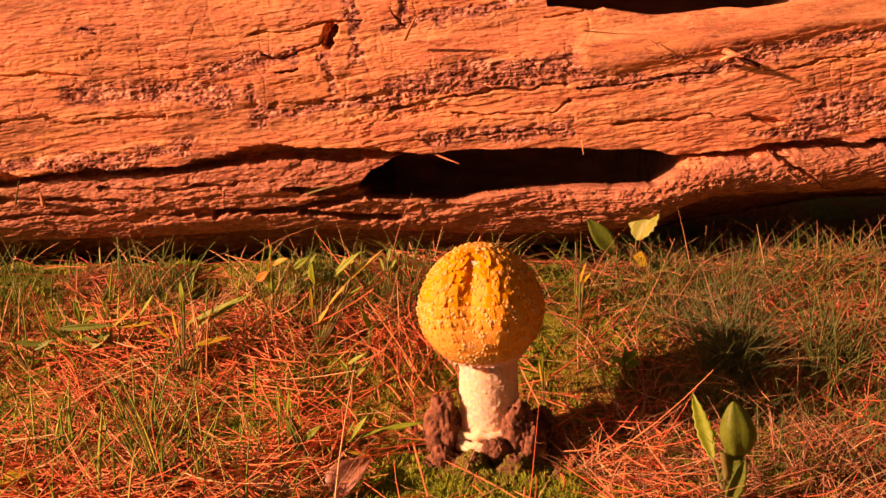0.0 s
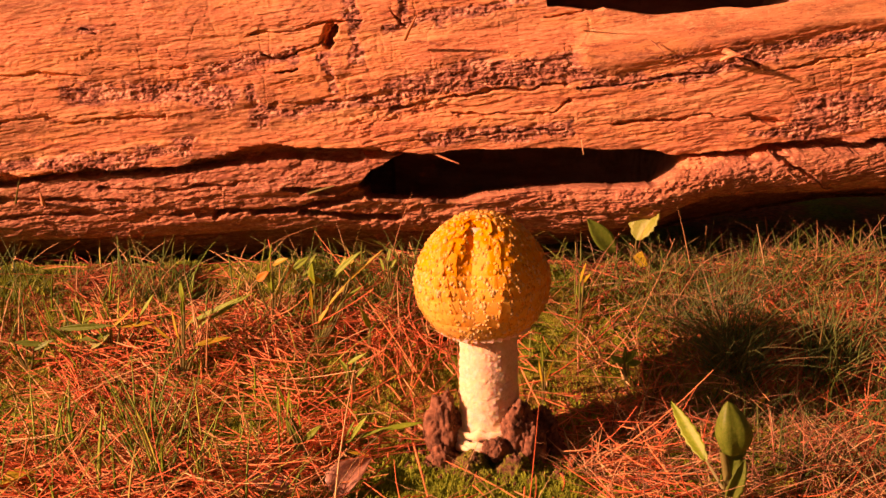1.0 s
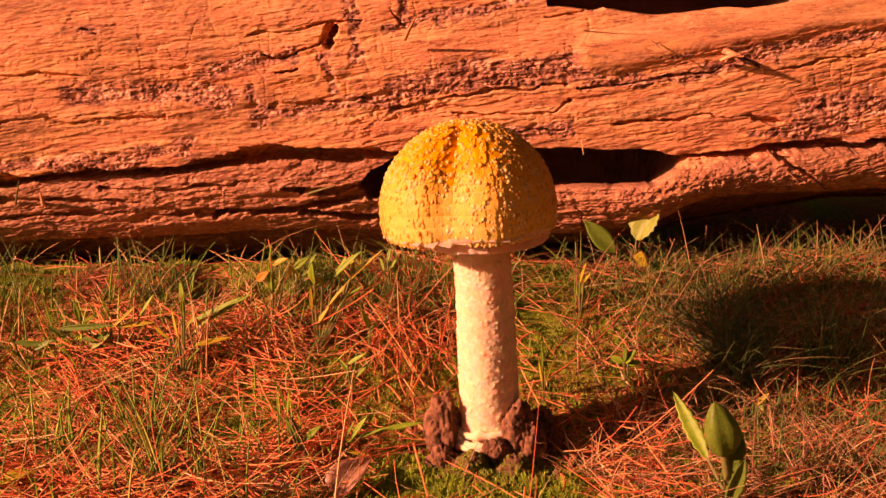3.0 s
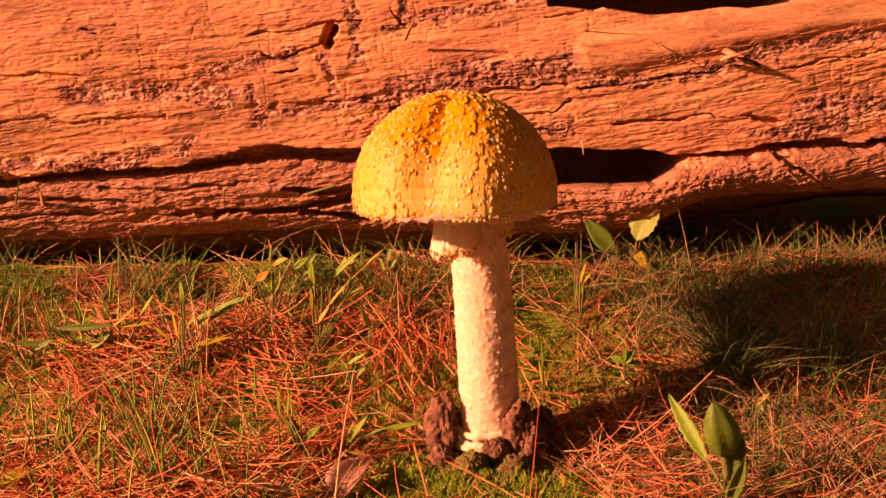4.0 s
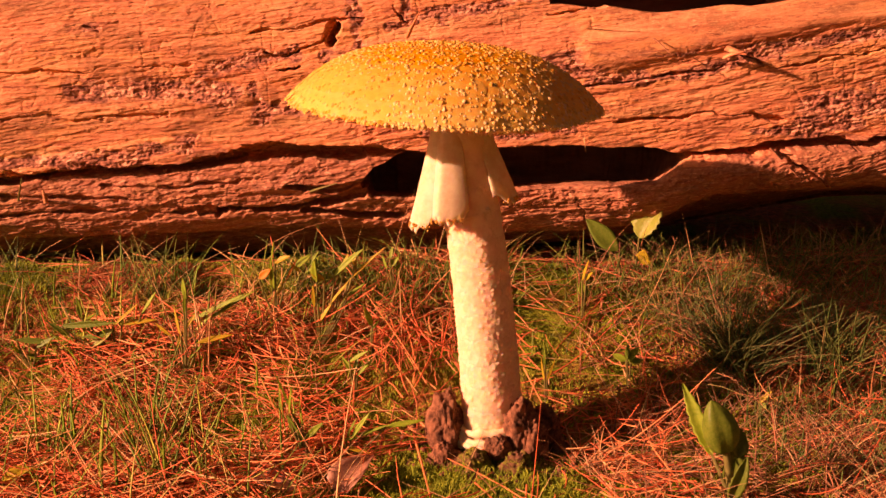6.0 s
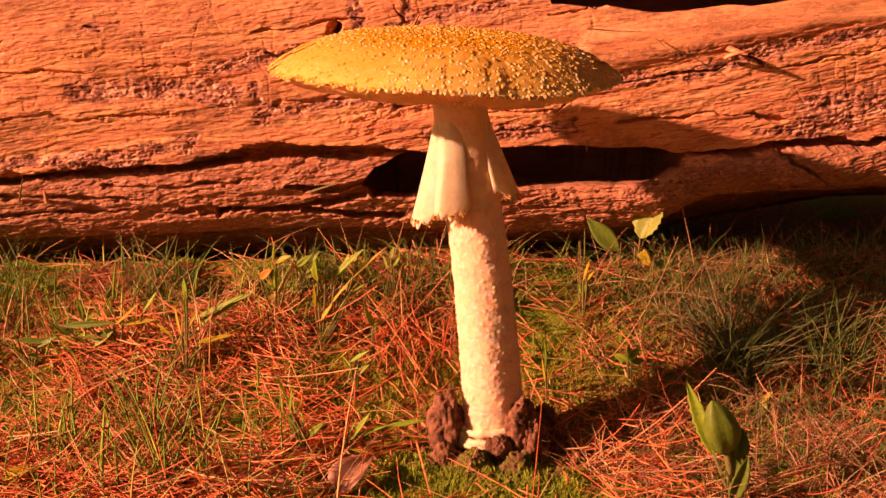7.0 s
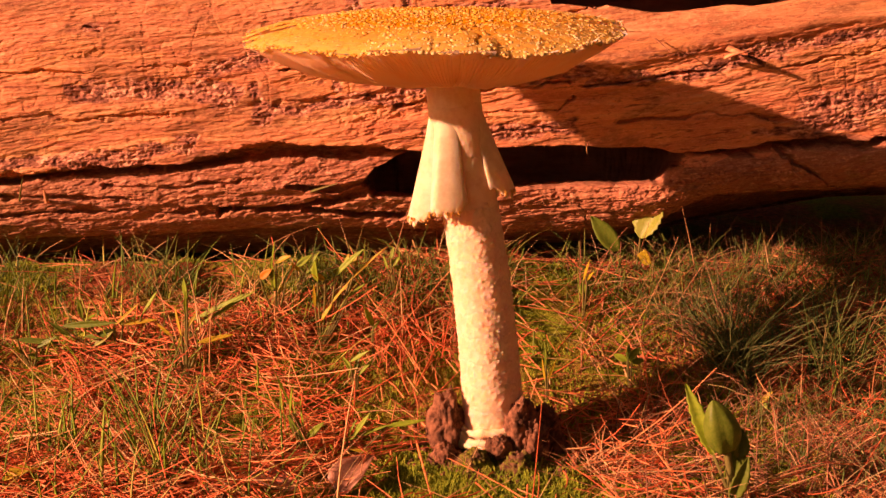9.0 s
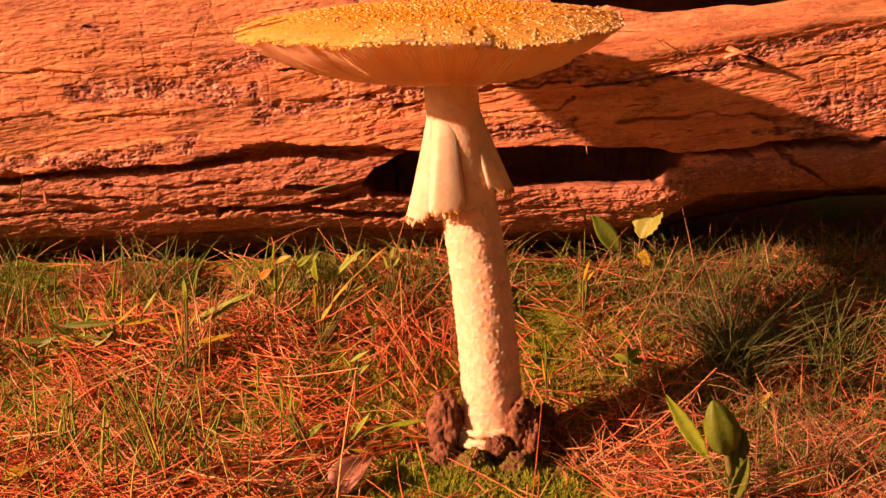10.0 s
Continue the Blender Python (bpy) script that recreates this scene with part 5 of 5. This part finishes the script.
seedling(-0.0526, -0.0147, 'small green seedling beside a dead leaf',
         [(-0.0022, 0.0091, -0.0083, -0.0007, 0.0207, 0.0034, LEAF_DARK), (-0.0013, 0.0110, 0.0052, -0.0016, 0.0178, 0.0026, LEAF), (0.0018, 0.0033, 0.0076, 0.0030, -0.0077, 0.0047, LEAF_YELLOW),
          (-0.0030, 0.0145, -0.0063, -0.0026, 0.0227, 0.0016, LEAF_DARK), (-0.0058, 0.0209, -0.0128, -0.0011, 0.0394, 0.0009, LEAF), (-0.0075, 0.0209, -0.0060, -0.0026, 0.0331, 0.0012, LEAF),
          (-0.0021, 0.0133, -0.0044, 0.0004, 0.0268, 0.0010, LEAF)])
seedling(-0.0398, -0.0087, 'low rosette of narrow green leaves',
         [(0.0030, 0.0076, 0.0102, -0.0021, 0.0197, 0.0023, LEAF), (-0.0010, 0.0064, 0.0178, -0.0015, 0.0147, 0.0016, LEAF), (0.0164, 0.0129, 0.0319, 0.0012, 0.0154, 0.0023, LEAF),
          (-0.0002, 0.0047, 0.0117, -0.0018, 0.0021, 0.0018, LEAF_YELLOW), (0.0012, 0.0081, 0.0047, -0.0001, 0.0165, 0.0010, LEAF)])
seedling(0.0616, 0.0703, "tiny green seedling beside the log's shade",
         [(0.0010, 0.0095, -0.0010, 0.0023, 0.0159, 0.0044, LEAF), (-0.0005, 0.0174, 0.0011, -0.0033, 0.0275, 0.0013, LEAF_YELLOW), (0.0012, 0.0174, 0.0037, -0.0036, 0.0224, 0.0016, LEAF_YELLOW)])
seedling(0.0784, 0.0368, 'low lobed green seedling among needles',
         [(-0.0010, 0.0118, 0.0034, -0.0024, 0.0188, 0.0039, LEAF), (-0.0015, 0.0118, -0.0072, 0.0014, 0.0143, 0.0031, LEAF), (0.0005, 0.0110, 0.0060, 0.0003, 0.0122, 0.0029, LEAF),
          (-0.0013, 0.0123, -0.0012, -0.0023, 0.0203, 0.0023, LEAF_DARK)])
seedling(0.1307, 0.0209, 'small yellow-green leaf among dry grass',
         [(-0.0006, 0.0070, 0.0042, -0.0017, 0.0132, 0.0021, LEAF_YELLOW), (0.0010, 0.0075, 0.0021, -0.0028, 0.0051, 0.0016, LEAF)])
seedling(0.0424, 0.0287, 'thin yellow-green sprout beside the toadstool',
         [(-0.0000, 0.0070, -0.0032, -0.0008, 0.0195, 0.0010, LEAF_YELLOW), (0.0002, 0.0091, 0.0032, -0.0037, 0.0206, 0.0010, LEAF_YELLOW), (0.0005, 0.0141, 0.0065, 0.0009, 0.0151, 0.0013, LEAF),
          (-0.0007, 0.0167, -0.0012, 0.0023, 0.0259, 0.0010, LEAF)])
seedling(-0.0378, 0.0285, 'small green sprig between red needles',
         [(-0.0006, 0.0097, -0.0059, 0.0027, 0.0163, 0.0021, LEAF), (0.0008, 0.0084, 0.0072, 0.0011, 0.0156, 0.0016, LEAF), (-0.0001, 0.0110, 0.0017, 0.0027, 0.0195, 0.0016, LEAF_DARK),
          (-0.0022, 0.0148, 0.0053, -0.0039, 0.0212, 0.0018, LEAF)])
seedling(0.0884, 0.0985, "seedling with one pale lobed leaf before the log",
         [(0.0018, 0.0181, 0.0123, 0.002, 0.0371, 0.0135, LEAF_PALE), (0.0044, 0.0052, 0.0033, -0.004, 0.0128, 0.0075, LEAF_YELLOW)], 0.14)

# dead leaves by the foot
dead = tagged(new("dead_leaf", leaf_mesh(0.021, 0.014, -0.7, 0.8, LEAF_DEAD, 5, 0.05)), "curled dry brown dead leaf on the needles", "leaf")
dead.matrix_world = Matrix.Translation((-0.038, -0.042, -0.002)) @ Matrix.Rotation(radians(-25), 4, "Z") @ Matrix.Rotation(radians(48), 4, "X")
dead = tagged(new("dead_leaf", leaf_mesh(0.024, 0.013, -0.2, 0.3, LEAF_DEAD, 6, 0.03)), "flat dry brown dead leaf under needles", "leaf")
dead.matrix_world = Matrix.Translation((-0.056, -0.040, -0.001)) @ Matrix.Rotation(radians(60), 4, "Z") @ Matrix.Rotation(radians(15), 4, "X")


dead = tagged(new("fallen_leaf", leaf_mesh(0.012, 0.009, -0.3, 0.3, LEAF_YELLOW, 8, 0.02)), "small orange fallen leaf among needles", "leaf")
dead.matrix_world = Matrix.Translation((-0.162, -0.042, 0.004)) @ Matrix.Rotation(radians(-60), 4, "Z") @ Matrix.Rotation(radians(25), 4, "X")


# ---- splinters and twigs on the log ----
def splinter(a, b, thick, label, mat):
    a, b = np.array([a], float), np.array([b], float)
    way = b - a
    g = np.random.default_rng(int(abs(a[0, 0]) * 9000))
    me = strands("splinter", a, way, np.linalg.norm(way, axis=1), g.normal(0, 0.06, (1, 3)), np.array([thick]), np.array([thick * 0.7]), mat, 6, 0.3)
    return part("splinter", me, LOG, label)


splinter((0.0510, 0.0940, 0.1611), (0.0627, 0.0860, 0.1648), 0.0009, "dark twig lying on the log", WOOD_BROWN)
splinter((0.1245, 0.0940, 0.1474), (0.1323, 0.0860, 0.1447), 0.0036, "lifted flake of pale wood", WOOD)
splinter((0.1235, 0.0940, 0.1432), (0.1298, 0.0870, 0.1477), 0.0026, "lifted flake of pale wood", WOOD)
splinter((0.0627, 0.0940, 0.1070), (0.0633, 0.0890, 0.1006), 0.0006, "pale hanging fibre", STRAW)
splinter((-0.0652, 0.1030, 0.0795), (-0.0510, 0.0900, 0.0870), 0.0018, "mossy splinter of wood", STALK)
splinter((-0.0054, 0.0990, 0.1006), (0.0076, 0.0900, 0.0967), 0.0014, "pale splinter at the hollow's edge", WOOD)
splinter((-0.1996, 0.1030, 0.0740), (-0.1921, 0.0890, 0.0900), 0.0011, "thin twig leaning on the log", STALK)
splinter((-0.1869, 0.1060, 0.0720), (-0.1828, 0.0910, 0.0830), 0.0026, "upright splinter of red wood", WOOD)
splinter((0.1471, 0.0950, 0.1025), (0.1598, 0.0900, 0.0890), 0.0018, "dark splinter across the lower log", WOOD_BROWN)
splinter((0.0916, 0.0920, 0.1521), (0.0990, 0.0860, 0.1462), 0.0009, "dark twig lying on the log", WOOD_BROWN)
splinter((-0.0172, 0.0930, 0.1521), (-0.0122, 0.0830, 0.1638), 0.0020, "lifted dark flake of wood", WOOD)


# ---- the sow-thistle shoot, whose outer leaf sways ----
def rolled_leaf():
    """A leaf still rolled into a pointed bud: broad below, its free edge laid over in front."""
    verts, faces = [], []
    n, k = 22, 28
    for j in range(n):
        v = j / (n - 1)
        r = 0.0060 * (math.sin(math.pi * min(1, v * 0.80 + 0.20) ** 1.15) ** 0.75) * (1 - 0.10 * v) + 0.0003
        for i in range(k):
            a = 6.2832 * i / k
            # the overlap: a step in the radius along one side, waved
            lip = 0.30 * max(0.0, 1 - abs(((a - 4.35 + 0.25 * math.sin(3 * v)) + math.pi) % 6.2832 - math.pi) / 0.5)
            rr = r * (1 + lip + 0.06 * math.cos(2 * a) + 0.05 * math.sin(7 * v + 2 * a) + 0.035 * math.cos(7 * a + 2 * v))
            verts.append((rr * math.cos(a) - 0.0030 * v * v, rr * 0.75 * math.sin(a), 0.0195 * v))
    for j in range(n - 1):
        for i in range(k):
            faces.append((j * k + i, j * k + (i + 1) % k, (j + 1) * k + (i + 1) % k, (j + 1) * k + i))
    faces.append(tuple(range(k))[::-1])
    return mesh_from("rolled_leaf", verts, faces, BUD)


SHOOT = tagged(new("leafy_shoot"), "green shoot with a rolled leaf and a toothed leaf", "plant")
SHOOT.location = (0.1018, -0.0505, float(height(0.1018, -0.0505)))
part("stalk", stalk_mesh((0.002, 0, -0.003), (-0.002, 0, 0.023), (0.0005, 0, 0), 0.0017, 0.0014, STALK), SHOOT)
ROLLED = part("rolled_leaf", rolled_leaf(), SHOOT, "rolled green leaf bud")
part("leaf", leaf_mesh(0.0105, 0.006, -0.2, 0.6, BUD, 12, 0.05), SHOOT, "small folded green leaf", facing(0.0035, 0.018, 6, 85, 0.003))
part("leaf", leaf_mesh(0.024, 0.0075, 0.1, 0.5, BUD, 3, 0.06), SHOOT, "", facing(0.001, 0.003, 8, 82, 0.004))
part("leaf", leaf_mesh(0.018, 0.006, 0.0, 0.5, BUD, 6, 0.08), SHOOT, "", facing(0.000, 0.004, 18, 85, -0.004))
SWAY_BLADE = leaf_mesh(0.0275, 0.0056, 0.0, 0.35, LEAF, 4, 0.14)
SWAY_BLADE.transform(Matrix.Translation((0, 0.0105, 0)))
SWAY = part("leaf", SWAY_BLADE, SHOOT, "toothed green leaf")
part("leaf_stalk", stalk_mesh((0, -0.001, 0), (0, 0.0115, 0), (0, 0, 0.0003), 0.0006, 0.0005, STALK), SWAY)

NOD = tagged(new("seedling"), "green seedling with a broad drooping leaf", "seedling")
NOD.location = (0.0810, 0.095, float(height(0.0810, 0.095)))
part("stalk", stalk_mesh((0, 0, -0.002), (-0.0012, 0, 0.0106), (0.001, 0, 0), 0.0008, 0.0006, STALK), NOD)
NODDING = part("leaf", leaf_mesh(0.0205, 0.0090, -0.1, 0.2, LEAF_DARK, 9), NOD)


def motions():
    for ob, where in MOVES:
        walk(ob, [(t, where(t)) for t in TIMES])
    # the toothed leaf: seconds, degrees of lean, pitch
    lean = [(0, -14, 40), (0.5, -18, 40), (1.0, -34, 40), (1.5, -11, 44), (2.0, -38, 45), (2.5, -32, 51), (3.2, -28, 53), (4.0, -32, 55), (4.5, -16, 60), (5.0, -38, 62), (5.5, -18, 65),
            (6.2, -24, 68), (7.0, -21, 70), (7.5, -45, 65), (8.0, -63, 43), (8.5, -36, 72), (9.0, -22, 72), (9.5, -30, 74), (10.0, -35, 74)]
    walk(SWAY, [(t, facing(-0.0025, 0.011, a, p, -0.003)) for t, a, p in lean])
    drift = [(0, 0.0030, 2), (1.0, 0.0018, 0), (2.0, 0.0, -3), (2.5, -0.0010, -4), (4.0, -0.0018, -5), (5.5, -0.0026, -7), (10.0, -0.0026, -6)]
    walk(ROLLED, [(t, pose(x, 0, 0.0225, 0, a, 0)) for t, x, a in drift])
    nod = [(0, -38, 84), (1.0, -38, 84), (2.0, -41, 82), (2.5, -42, 76), (4.0, -40, 76), (5.0, -44, 72), (6.2, -42, 73), (7.5, -42, 72), (9.0, -36, 76), (10.0, -34, 78)]
    walk(NODDING, [(t, facing(-0.0012, 0.0146, a, p, 0, 16)) for t, a, p in nod])


motions()
